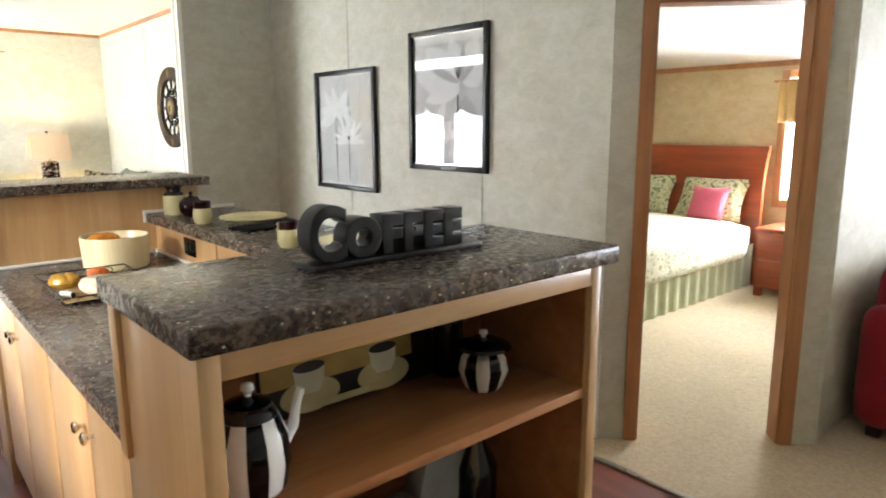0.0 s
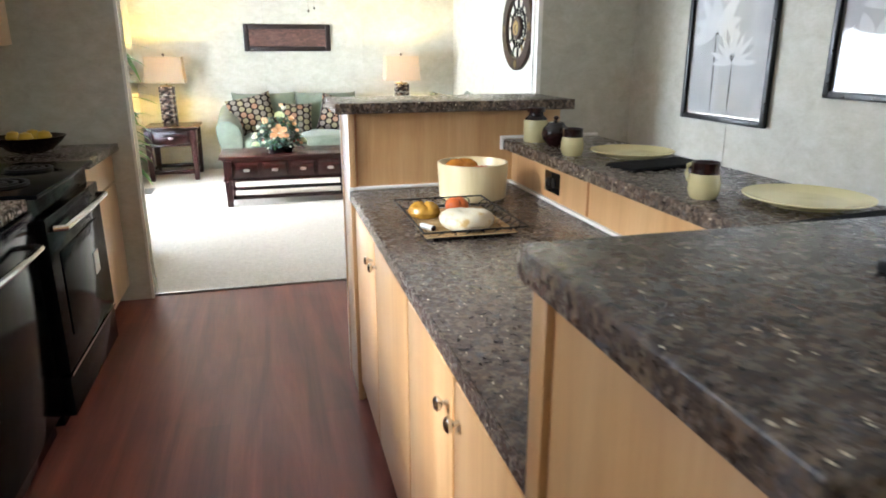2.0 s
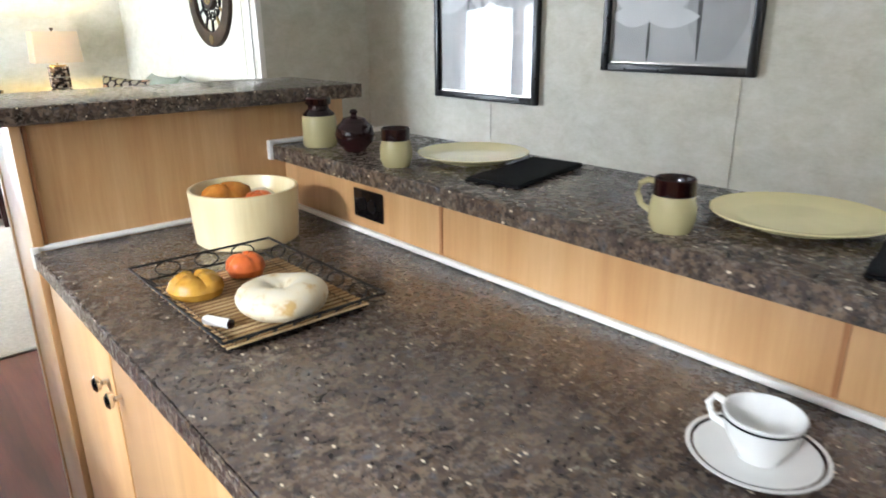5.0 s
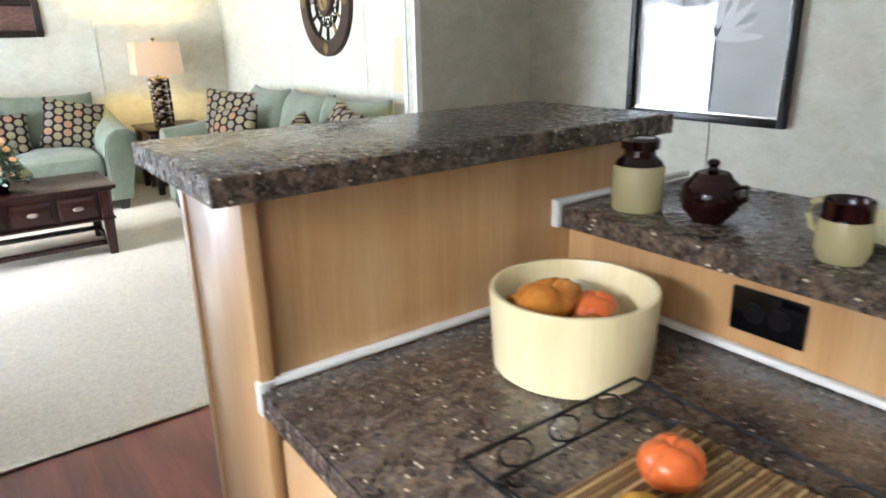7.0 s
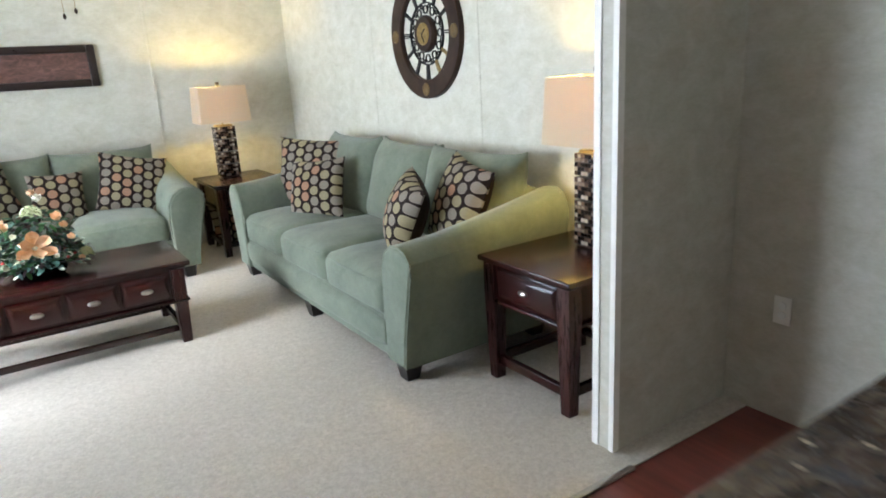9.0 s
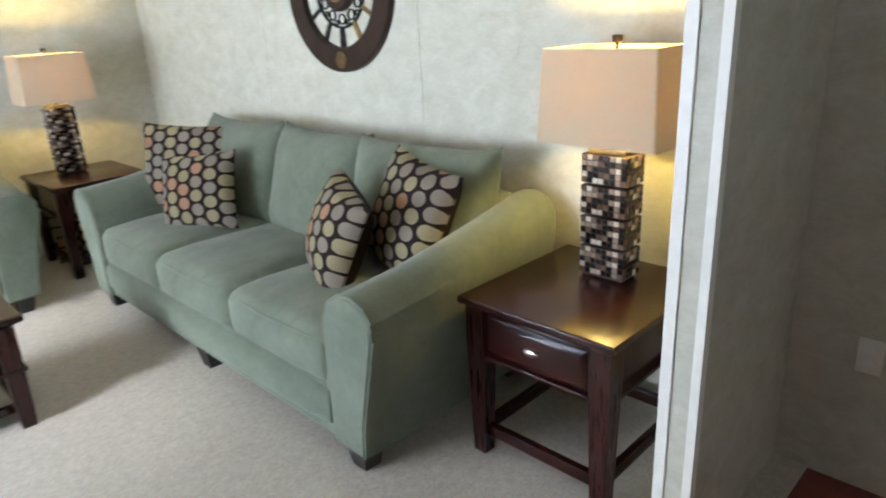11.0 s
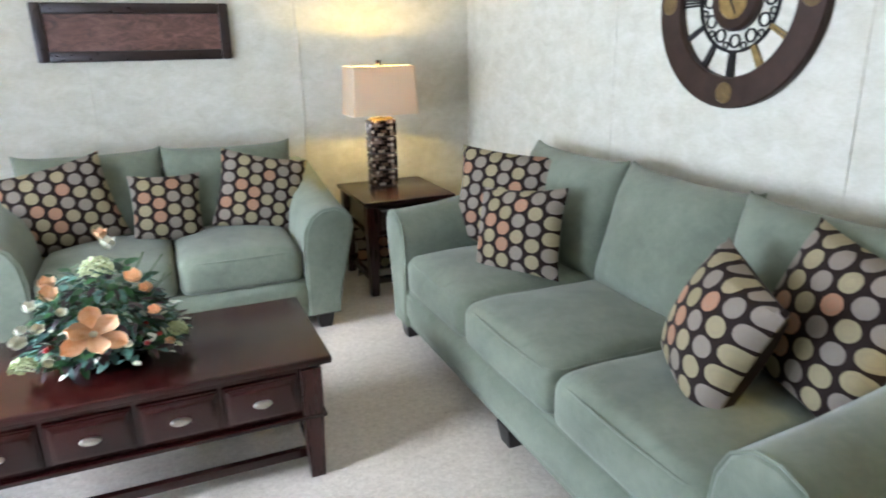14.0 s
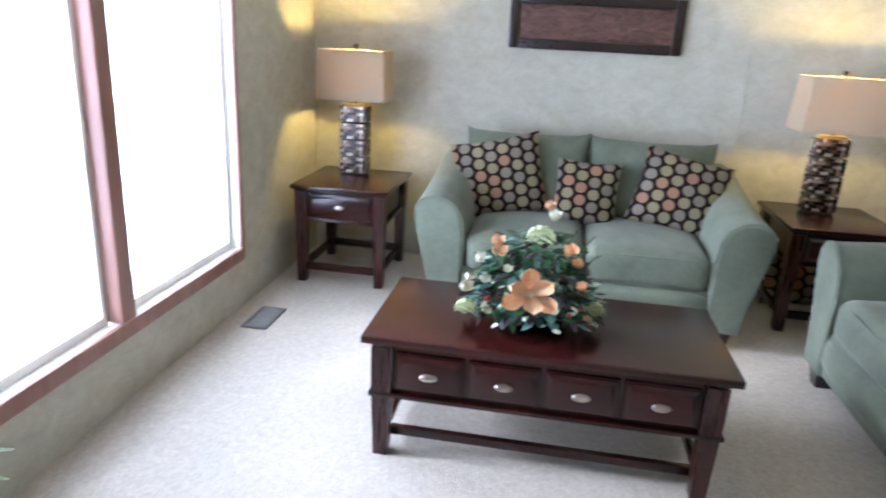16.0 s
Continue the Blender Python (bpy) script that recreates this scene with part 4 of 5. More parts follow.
def framed_picture(m, w, h, label, bloom):
    """Local x along the wall, y into the wall, z up from the frame's foot, centred in x."""
    t = thing("framed_picture", m, label, "picture", "flower pictures")
    f = 0.032
    for a, b, c, d in ((-w / 2, -w / 2 + f, 0, h), (w / 2 - f, w / 2, 0, h), (-w / 2 + f, w / 2 - f, 0, f), (-w / 2 + f, w / 2 - f, h - f, h)):
        part("frame_bar", box(a, b, -0.030, -0.002, c, d, 0.005, 2), BLACKFRAME, t)
    pr = part("print", box(-w / 2 + f, w / 2 - f, -0.008, -0.003, f, h - f), PRINT, t, "grey botanical print")
    lip = join(*[box(a, b, -0.014, -0.009, c, d) for a, b, c, d in ((-w / 2 + f, -w / 2 + f + 0.008, f, h - f), (w / 2 - f - 0.008, w / 2 - f, f, h - f), (-w / 2 + f + 0.008, w / 2 - f - 0.008, f, f + 0.008), (-w / 2 + f + 0.008, w / 2 - f - 0.008, h - f - 0.008, h - f))])
    part("inner_lip", lip, STEEL, t)
    depth = -0.0084
    for mat, shapes in bloom:
        bms = []
        for sh in shapes:
            depth -= 0.00012
            bms.append(petal(*sh, depth))
        part("printed_shape", join(*bms), mat, pr)
    g = part("glass", box(-w / 2 + f, w / 2 - f, -0.0135, -0.0115, f, h - f), GLASS, t)
    g.visible_shadow = False
    return t


def fan_bloom(cx, cz, spread, length, width, tilt=0):
    """Petals of an open flower seen from the side: angle, length and width of each, fanned about the upright."""
    return tuple((cx, cz, 90 + tilt + a, length * (1 - 0.16 * (k % 2)), width * (1 - 0.2 * (k % 3 == 1))) for k, a in enumerate(spread))


bloom1 = ((STEMINK, ((-0.11, 0.05, 91, 0.46, 0.016), (0.04, 0.05, 90, 0.28, 0.014), (-0.11, 0.47, 90, 0.09, 0.10))),
          (PETAL, fan_bloom(-0.11, 0.50, (-100, -72, -40, 15, 48, 82, 112), 0.23, 0.085, -4)),
          (PETAL2, fan_bloom(0.04, 0.325, (-62, -20, 22, 60), 0.19, 0.036)),
          (PETAL, fan_bloom(0.04, 0.32, (-88, -70, -48, -30, -8, 10, 34, 52, 74, 92), 0.20, 0.034)),
          (STEMINK, fan_bloom(0.04, 0.325, (-24, -8, 8, 24), 0.05, 0.010)))
bloom2 = ((PETAL2, ((0.16, 0.05, 92, 0.36, 0.24),)),
          (STEMINK, ((0.09, 0.05, 91, 0.44, 0.018),)),
          (STEMINK, ((-0.12, 0.04, 90, 0.17, 0.014),)),
          (PETAL, fan_bloom(-0.12, 0.20, (-88, -66, -30, 24, 60, 84), 0.21, 0.075)),
          (PETAL, ((0.10, 0.48, 172, 0.37, 0.19), (0.08, 0.49, 146, 0.33, 0.16), (0.10, 0.48, 108, 0.24, 0.15), (0.12, 0.48, 62, 0.25, 0.16), (0.13, 0.48, 28, 0.20, 0.15), (0.10, 0.44, 190, 0.30, 0.09))),
          (PETAL2, ((0.09, 0.48, 158, 0.28, 0.05), (0.11, 0.48, 84, 0.20, 0.05), (0.11, 0.48, 45, 0.18, 0.04))),
          (STEMINK, ((0.09, 0.49, 74, 0.11, 0.012), (0.09, 0.49, 92, 0.13, 0.012), (0.09, 0.49, 110, 0.11, 0.012))))
framed_picture(pose(EW, 3.82, 1.05, 0, 0, -90), 0.72, 0.79, "black framed print of pale wildflowers under glass", bloom1)
framed_picture(pose(EW, 2.785, 1.225, 0, 0, -90), 0.65, 0.775, "black framed print of a white poppy under glass", bloom2)

art = thing("wall_art", pose(0.665, NW, 1.455), "long dark wooden framed leather wall panel", "wall art")
for a, b, c, d in ((-0.53, -0.47, 0, 0.325), (0.47, 0.53, 0, 0.325), (-0.47, 0.47, 0, 0.06), (-0.47, 0.47, 0.265, 0.325)):
    part("frame_bar", box(a, b, -0.035, -0.002, c, d, 0.01, 2), plain("dark_frame_wood", "221714", 0.3, 0, 0.3, 14, 0.1), art)
am = M("brown_relief", 0.45)
an = am.noise(9, 6, 0.7, am.map(1, 1, 2.2), 1.2)
am.colour(am.ramp(an, (0.3, rgb("2b1c18")), (0.5, rgb("5d4036")), (0.7, rgb("7a5a4c")))).bump(an, 0.6, 0.01)
part("panel", box(-0.47, 0.47, -0.016, -0.003, 0.06, 0.265), am.mat, art, "brown marbled relief panel")


def ring_mesh(r0, r1, t, n=64, bev=0.006):
    """Flat ring in the x-z plane, thick along y from 0 to -t."""
    prof = [(r0, 0), (r0, -t + bev), (r0 + bev, -t), (r1 - bev, -t), (r1, -t + bev), (r1, 0)]
    return loft([[(r * math.cos(2 * math.pi * i / n), y, r * math.sin(2 * math.pi * i / n)) for r, y in prof] for i in range(n + 1)], cap=False)


clock = thing("wall_clock", pose(EW, 7.05, 1.665, 0, 0, -90), "large round openwork clock with dark brown rim", "clock")
part("rim", ring_mesh(0.285, 0.405, 0.035), BRONZE, clock)
part("inner_ring", ring_mesh(0.185, 0.195, 0.015), IRON, clock)
part("hub", ring_mesh(0.001, 0.115, 0.035, 48, 0.012), BRONZE, clock)
dial = part("dial", ring_mesh(0.001, 0.07, 0.041, 40, 0.006), GOLDISH, clock, "aged gold dial")
part("hour_pointer", moved(box(-0.004, 0.004, -0.046, -0.043, 0, 0.045), pose(0, 0, 0, 0, 50, 0)), IRON, dial)
part("minute_pointer", moved(box(-0.003, 0.003, -0.05, -0.047, 0, 0.06), pose(0, 0, 0, 0, 150, 0)), IRON, dial)
for i in range(12):
    a = 30 * i
    bars = {0: (-1.2, -0.3, 0.9), 3: (-0.6, 0.5), 6: (-0.8, 0.2, 1.1), 9: (-0.9, 0.0, 0.8)}.get(i, (-0.7, 0.0, 0.7) if i % 2 else (-0.45, 0.45))
    num = join(*[moved(box(-0.004, 0.004, -0.014, -0.004, 0.193, 0.288), pose(0, 0, 0, 0, a + k * 3.2, 0)) for k in bars])
    part("numeral", num, GOLDISH if i in (4, 5) else IRON, clock)
    c, s = 0.15 * math.sin(radians(a)), 0.15 * math.cos(radians(a))
    part("scroll", moved(ring_mesh(0.020, 0.027, 0.010, 20, 0.002), pose(c, 0, s)), IRON, clock)
    part("scroll", moved(ring_mesh(0.010, 0.015, 0.010, 16, 0.002), pose(0.172 * math.sin(radians(a + 15)), 0, 0.172 * math.cos(radians(a + 15)))), IRON, clock)
for a in (0, 90, 180, 270):
    part("medallion", moved(ring_mesh(0.001, 0.042, 0.039, 28, 0.004), pose(0.345 * math.sin(radians(a)), 0, 0.345 * math.cos(radians(a)))), plain("dim_gold", "6a5836", 0.45, 0.5, 0.3, 30, 0.2), clock, "dull gold medallion")

# ---- coffee sign ----
sign = thing("letter_sign", pose(0.895, 1.0, 1.225), "black wooden letter sign spelling coffee", "sign")
part("base", box(0.0, 0.405, -0.035, 0.03, 0, 0.012, 0.003), BLACKFRAME, sign)


def letter(ch, x, size, squeeze=1.0):
    cu = bpy.data.curves.new("letter", "FONT")
    cu.body, cu.size, cu.extrude, cu.offset, cu.bevel_depth = ch, size, 0.02, size * (0.012 if ch == "C" else 0.05), 0.003
    tmp = bpy.data.objects.new("letter_tmp", cu)
    me = bpy.data.meshes.new_from_object(tmp)
    bpy.data.objects.remove(tmp)
    me.materials.append(BLACKFRAME)
    lo = min(v.co.x for v in me.vertices)
    zb = min(v.co.y for v in me.vertices)
    wid = max(v.co.x for v in me.vertices) - lo
    ob = new("letter", me)
    ob.parent = sign
    ob.matrix_basis = pose(x - lo * squeeze, 0, 0.010 - zb, 90, 0, 0) @ Matrix.Diagonal((squeeze, 1, 1, 1))
    return x + wid * squeeze


x = letter("C", 0.0, 0.135, 0.84) - 0.006
for ch in "OFFEE":
    x = letter(ch, x + 0.002, 0.090)

# ---- dishes on the ledge ----
SMALL = Matrix.Scale(0.94, 4)
jar = thing("stoneware_jar", pose(1.365, 3.0, 1.09) @ SMALL, "two-tone brown and cream stoneware jar", "jar")
part("body", lathe([(0.001, 0), (0.046, 0), (0.050, 0.006), (0.050, 0.085), (0.046, 0.092)], 32), CREAM, jar)
part("neck", lathe([(0.048, 0.088), (0.044, 0.097), (0.031, 0.108), (0.030, 0.118), (0.037, 0.122), (0.038, 0.138), (0.032, 0.143), (0.001, 0.144)], 32), BROWNGLAZE, jar, "brown glazed neck and lid")
sug = thing("sugar_bowl", pose(1.39, 2.865, 1.09) @ SMALL, "glossy brown round sugar bowl with lid", "sugar bowl")
part("body", lathe([(0.001, 0), (0.028, 0), (0.030, 0.004), (0.050, 0.025), (0.056, 0.048), (0.050, 0.070), (0.034, 0.084)], 32), BROWNGLAZE, sug)
part("lid", lathe([(0.036, 0.083), (0.030, 0.092), (0.010, 0.097), (0.007, 0.102), (0.012, 0.108), (0.008, 0.115), (0.001, 0.117)], 28), BROWNGLAZE, sug)
part("handle", tube([(0.0, -0.045, 0.07), (0.0, -0.068, 0.075), (0.0, -0.070, 0.055), (0.0, -0.052, 0.040)], 0.005), BROWNGLAZE, sug)


def mug(m):
    t = thing("mug", m, "two-tone stoneware mug with brown rim", "mug", "ledge mugs")
    part("body", lathe([(0.001, 0), (0.032, 0), (0.035, 0.004), (0.041, 0.022), (0.0405, 0.045), (0.036, 0.066)], 32), CREAM, t)
    part("rim", lathe([(0.0362, 0.064), (0.0352, 0.075), (0.0358, 0.094), (0.034, 0.096), (0.032, 0.093), (0.031, 0.03), (0.001, 0.012)], 32), BROWNGLAZE, t, "brown glazed rim and inside")
    h = [(0.033, 0, 0.084), (0.048, 0, 0.086), (0.062, 0, 0.078), (0.066, 0, 0.060), (0.058, 0, 0.040), (0.040, 0, 0.030)]
    part("handle", tube(h, 0.0055, 8), CREAM, t)
    return t


mug(pose(1.345, 2.625, 1.09, 0, 0, 75) @ SMALL)
mug(pose(1.345, 1.905, 1.09, 0, 0, 100) @ Matrix.Scale(0.9, 4))


def plate(m):
    t = thing("dinner_plate", m, "pale yellow stoneware dinner plate", "plate", "ledge plates")
    part("plate", lathe([(0.001, 0.0), (0.085, 0.0), (0.095, 0.002), (0.131, 0.013), (0.137, 0.016), (0.137, 0.0185), (0.130, 0.0175), (0.096, 0.008), (0.085, 0.006), (0.001, 0.009)], 48), CREAMPLATE, t)
    part("foot_rim", lathe([(0.078, -0.003), (0.084, -0.003), (0.084, 0.002), (0.078, 0.002), (0.078, -0.003)], 36), CREAM, t)
    return t


plate(pose(1.53, 2.555, 1.093))
plate(pose(1.53, 1.785, 1.093))


def napkin(m):
    bms = []
    for k, (w, h) in enumerate(((0.29, 0.135), (0.285, 0.130))):
        b = soft_box(w, h, 0.005, 0.0024, 0.001, 13)
        for v in b.verts:
            v.co.z += 0.0045 * k + 0.0022 * (noise.noise((v.co.x * 14, v.co.y * 14, k)) + 0.4)
            v.co.y += 0.005 * noise.noise((v.co.x * 18, k, 3.0))
        bms.append(b)
    return solo("cloth_napkin", join(*bms), BLACKCLOTH, m, "folded black cloth napkin beside the plate", "napkin", "black napkins")


napkin(pose(1.500, 2.352, 1.090, 0, 0, 11))
napkin(pose(1.485, 1.580, 1.090, 0, 0, 8))

# ---- worktop: bowl, bread tray, cups ----
wb = thing("wooden_bowl", pose(1.075, 2.885, 0.91), "pale round wooden bread bowl with rolls", "bowl")
part("bowl", lathe([(0.001, 0), (0.118, 0), (0.123, 0.004), (0.130, 0.125), (0.1285, 0.130), (0.1225, 0.130), (0.121, 0.127), (0.114, 0.05), (0.106, 0.012), (0.001, 0.010)], 64), BEECH, wb)


def bun_mesh(a, b, h, seed, dent=0.0):
    prof = [(0.001, 0), (0.55, 0.0), (0.85, 0.12), (1.0, 0.40), (0.9, 0.72), (0.62, 0.93), (0.3, 1.0), (0.001, 1.0 - dent)]
    prof = [(p[0] + (q[0] - p[0]) * k / 3, p[1] + (q[1] - p[1]) * k / 3) for p, q in zip(prof, prof[1:]) for k in range(3)] + [prof[-1]]
    bm = lathe(prof, 48)
    for v in bm.verts:
        if dent:
            ang = math.atan2(v.co.y, v.co.x)
            groove = sum(math.exp(-(((ang - g - 0.35 * seed + math.pi) % (2 * math.pi) - math.pi) / 0.16) ** 2) for g in (0, 1.5, 2.9, 4.4)) * min(1, v.co.z * 1.6)
            v.co *= 1 - 0.11 * groove
        k = 1 + 0.07 * noise.noise((v.co.x * 2.2 + seed, v.co.y * 2.2, v.co.z * 2))
        crease = 0.10 * math.exp(-((v.co.x * 0.8 + v.co.y * 0.3) / 0.13) ** 2) * (v.co.z > 0.5) * dent * 4
        v.co = Vector((v.co.x * a * k, v.co.y * b * k, (v.co.z - crease) * h))
    return bm


def crust(name, a, b, rough):
    m = M(name, rough)
    n, f = m.noise(22, 4), m.noise(140, 3)
    m.colour(m.mix(0.2, m.ramp(n, (0.3, rgb(a)), (0.7, rgb(b))), m.ramp(f, (0.3, rgb(a)), (0.7, rgb(b))))).bump(f, 0.2, 0.002)
    return m.mat


GLAZEBUN = crust("glazed_crust", "a85f14", "d48f38", 0.15)
GOLDBUN, ORANGEBUN, BAGEL, BROWNBUN = crust("golden_crust", "a0701e", "d0a03c", 0.2), crust("orange_crust", "b8501c", "e07a38", 0.3), crust("pale_crust", "d6c9a6", "e9dfc6", 0.55), crust("brown_crust", "8a4a1a", "b8722c", 0.2)
for nm, mt, px, py, pz, a, b, h, sd, lab in (("bread_roll", GLAZEBUN, -0.045, 0.015, 0.076, 0.066, 0.036, 0.055, 1, "glazed brown bread roll in the bowl"), ("bread_roll", ORANGEBUN, 0.03, -0.02, 0.06, 0.04, 0.036, 0.045, 2, "orange bread roll in the bowl"),
                                             ("bread_roll", BROWNBUN, -0.03, -0.06, 0.05, 0.045, 0.04, 0.04, 3, "brown bread roll in the bowl"), ("bread_roll", BAGEL, 0.06, 0.05, 0.05, 0.05, 0.045, 0.045, 5, "pale bread roll in the bowl"), ("bread_roll", BROWNBUN, 0.0, 0.065, 0.06, 0.04, 0.04, 0.045, 6, "brown bread roll in the bowl")):
    solo(nm, bun_mesh(a, b, h, sd, 0.12), mt, pose(1.075 + 0.9 * px, 2.885 + 0.9 * py, 0.925 + pz - 0.004), lab, "bread", "bread")
solo("bread_roll", bun_mesh(0.09, 0.09, 0.06, 8), BROWNBUN, pose(1.075, 2.885, 0.922), "bread roll in the bowl", "bread", "bread")

curl = [((0.008 + 0.0042 * k / 3) * math.cos(k * 0.45), (0.008 + 0.0042 * k / 3) * math.sin(k * 0.45), 0.014 + 0.010 * (1 - k / 26)) for k in range(27)]
solo("bread_roll", tube(curl, 0.0125, 12, 0.8), GLAZEBUN, pose(1.035, 2.925, 1.005, -22, 14, 30), "glossy golden spiral bread roll in the bowl", "bread", "bread")
TX0, TX1, TY0, TY1 = 0.755, 1.065, 2.30, 2.755
tray = thing("wire_bread_tray", pose((TX0 + TX1) / 2, (TY0 + TY1) / 2, 0.91), "black wire tray with woven bamboo mat", "tray")
hx, hy = (TX1 - TX0) / 2, (TY1 - TY0) / 2
rect = lambda a, b, z: [(-a, -b, z), (a, -b, z), (a, b, z), (-a, b, z), (-a, -b, z)]
for a, b, z, r in ((hx, hy, 0.030, 0.0026), (hx - 0.028, hy - 0.028, 0.006, 0.0022)):
    p = rect(a, b, z)
    for q0, q1 in zip(p, p[1:]):
        part("wire", tube([q0, q1], r, 6), BLACKWIRE, tray)
for side in range(4):
    n = 5 if side % 2 else 3
    L = (hy if side % 2 else hx) - 0.03
    ang = side * math.pi / 2
    D = (hx if side % 2 else hy)
    for i in range(n):
        u = -L + (i + 0.5) * 2 * L / n
        loop = []
        for k in range(13):
            q = 2 * math.pi * k / 12
            lu, lv = u + 0.026 * math.cos(q) * (1 if abs(math.sin(q)) < 0.8 else 0.75), 0.5 + 0.46 * math.sin(q)
            dd = D - 0.028 + 0.028 * lv
            loop.append((math.cos(ang) * lu + math.sin(ang) * dd, math.sin(ang) * lu - math.cos(ang) * dd, 0.006 + 0.024 * lv))
        part("wire_loop", tube(loop, 0.0018, 5), BLACKWIRE, tray)
mm = M("bamboo_slats", 0.6)
mm.colour(mm.ramp(mm.n("ObjectInfo").outputs["Random"], (0.0, rgb("b08c56")), (0.5, rgb("c6a570")), (1.0, rgb("d6bc8c"))))
slat_me = mesh_of("slat", moved(lathe([(0.0018, -hx + 0.010), (0.0023, -hx + 0.014), (0.0023, hx - 0.032), (0.0018, hx - 0.028)], 6), pose(0, 0, 0.0125, 0, 90, 0)), mm.mat, True)
dm = M("dark_bamboo_slats", 0.6)
dm.colour(dm.ramp(dm.n("ObjectInfo").outputs["Random"], (0.0, rgb("7a5a32")), (1.0, rgb("967146"))))
slat_dark = slat_me.copy()
slat_dark.materials[0] = dm.mat
for k in range(46):
    sl = new("slat", slat_dark if k % 2 else slat_me)
    sl.parent = tray
    sl.matrix_basis = pose(0.0012 * math.sin(k * 2.1), -hy + 0.014 + k * 0.0076, 0)
for x in (-0.13, 0.10):
    part("thread", tube([(x, -hy + 0.012 + k * 0.0038, 0.0125 + 0.0033 * (1 if k % 4 < 2 else -1)) for k in range(92)], 0.0009, 4), BLACKWIRE, tray, "dark binding thread of the mat")
# black sheet added under the slats to stand for the shade in their gaps
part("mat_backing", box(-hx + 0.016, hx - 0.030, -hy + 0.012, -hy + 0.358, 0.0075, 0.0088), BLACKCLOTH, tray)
solo("bread_roll", bun_mesh(0.052, 0.045, 0.052, 11, 0.16), GOLDBUN, pose(0.815, 2.555, 0.922, 0, 0, -35), "glazed golden bread roll on the bamboo mat", "bread", "bread")
solo("bread_roll", bun_mesh(0.040, 0.038, 0.050, 14, 0.12), ORANGEBUN, pose(0.935, 2.60, 0.922), "orange bread roll on the bamboo mat", "bread", "bread")
rings = []
for i in range(61):
    a = 2 * math.pi * i / 60
    row = []
    for j in range(20):
        b = 2 * math.pi * j / 20
        k = 1 + 0.16 * noise.noise((1.6 * math.cos(a), 1.6 * math.sin(a), 0.8 * math.sin(b) + 4.0)) + 0.07 * math.exp(-((math.sin(a - 0.9)) / 0.22) ** 2) * math.cos(2 * b)
        ro = 0.046 + 0.036 * k * math.cos(b)
        row.append((ro * math.cos(a), ro * math.sin(a) * 0.97, 0.029 + 0.028 * k * math.sin(b) - 0.005 * math.sin(a + 0.6) * max(0, math.sin(b))))
    rings.append(row)
bag = loft(rings, cap=False)
bgm = M("bagel_crust", 0.42)
bn, bf = bgm.noise(26, 4, 0.6), bgm.noise(160, 3)
bgm.colour(bgm.ramp(bn, (0.32, rgb("e8dfca")), (0.55, rgb("e6d9b8")), (0.68, rgb("cda968")))).bump(bf, 0.15, 0.0015)
solo("bagel", bag, bgm.mat, pose(0.905, 2.39, 0.922, 0, 0, 20), "pale round bagel on the bamboo mat", "bread", "bread")
pk = thing("cheese_stick", pose(0.79, 2.405, 0.931, 0, 0, -62), "small white stick with a dark end on the bamboo mat", "food")
part("stick", moved(lathe([(0.001, -0.028), (0.007, -0.027), (0.009, -0.022), (0.0088, 0.024), (0.0085, 0.026)], 16), pose(0, 0, 0, 0, 90, 0)), WHITE, pk)
part("end", moved(lathe([(0.0085, 0.0255), (0.0086, 0.029), (0.006, 0.031), (0.001, 0.0315)], 16), pose(0, 0, 0, 0, 90, 0)), BROWNGLAZE, pk, "dark brown end")


def cup_and_saucer(m, mc):
    s = thing("saucer", m, "white saucer with a dark rim line", "saucer", "worktop cups")
    part("dish", lathe([(0.001, 0), (0.045, 0), (0.05, 0.003), (0.078, 0.013), (0.080, 0.016), (0.076, 0.016), (0.048, 0.007), (0.001, 0.006)], 40), WHITEGLAZE, s)
    part("rim_line", lathe([(0.0705, 0.0138), (0.0745, 0.0154), (0.0745, 0.0160), (0.0705, 0.0144), (0.0705, 0.0138)], 40), BROWNGLAZE, s, "dark brown rim line")
    c = thing("coffee_cup", mc, "white coffee cup with a dark rim line", "cup", "worktop cups")
    part("cup", lathe([(0.001, 0), (0.024, 0), (0.026, 0.005), (0.040, 0.030), (0.046, 0.058), (0.044, 0.059), (0.038, 0.032), (0.022, 0.010), (0.001, 0.008)], 36), WHITEGLAZE, c)
    part("rim_line", lathe([(0.0455, 0.0515), (0.0462, 0.0545), (0.0468, 0.0545), (0.0461, 0.0515), (0.0455, 0.0515)], 36), BLACKGLAZE, c, "dark rim line")
    part("handle", tube([(0.042, 0, 0.052), (0.058, 0, 0.056), (0.066, 0, 0.044), (0.058, 0, 0.026), (0.036, 0, 0.022)], 0.0048, 8), WHITEGLAZE, c)


cup_and_saucer(pose(0.888, 1.405, 0.91), pose(0.888, 1.405, 0.917, 0, 0, 60))
cup_and_saucer(pose(1.12, 1.64, 0.91), pose(1.122, 1.638, 0.917, 0, 0, 92))

# ---- coffee shelf contents ----


def striped(profile, n=36, stripes=12):
    bm = lathe(profile, n)
    me = bpy.data.meshes.new("striped_body")
    bm.to_mesh(me)
    bm.free()
    me.materials.append(BLACKGLAZE)
    me.materials.append(WHITEGLAZE)
    for p in me.polygons:
        p.use_smooth = True
        a = math.atan2(p.center.y, p.center.x) / (2 * math.pi) % 1.0
        p.material_index = int(a * stripes) % 2
    return me


pot = thing("coffee_pot", pose(0.735, 0.905, 0.910), "black and white striped ceramic coffee pot", "coffee pot")
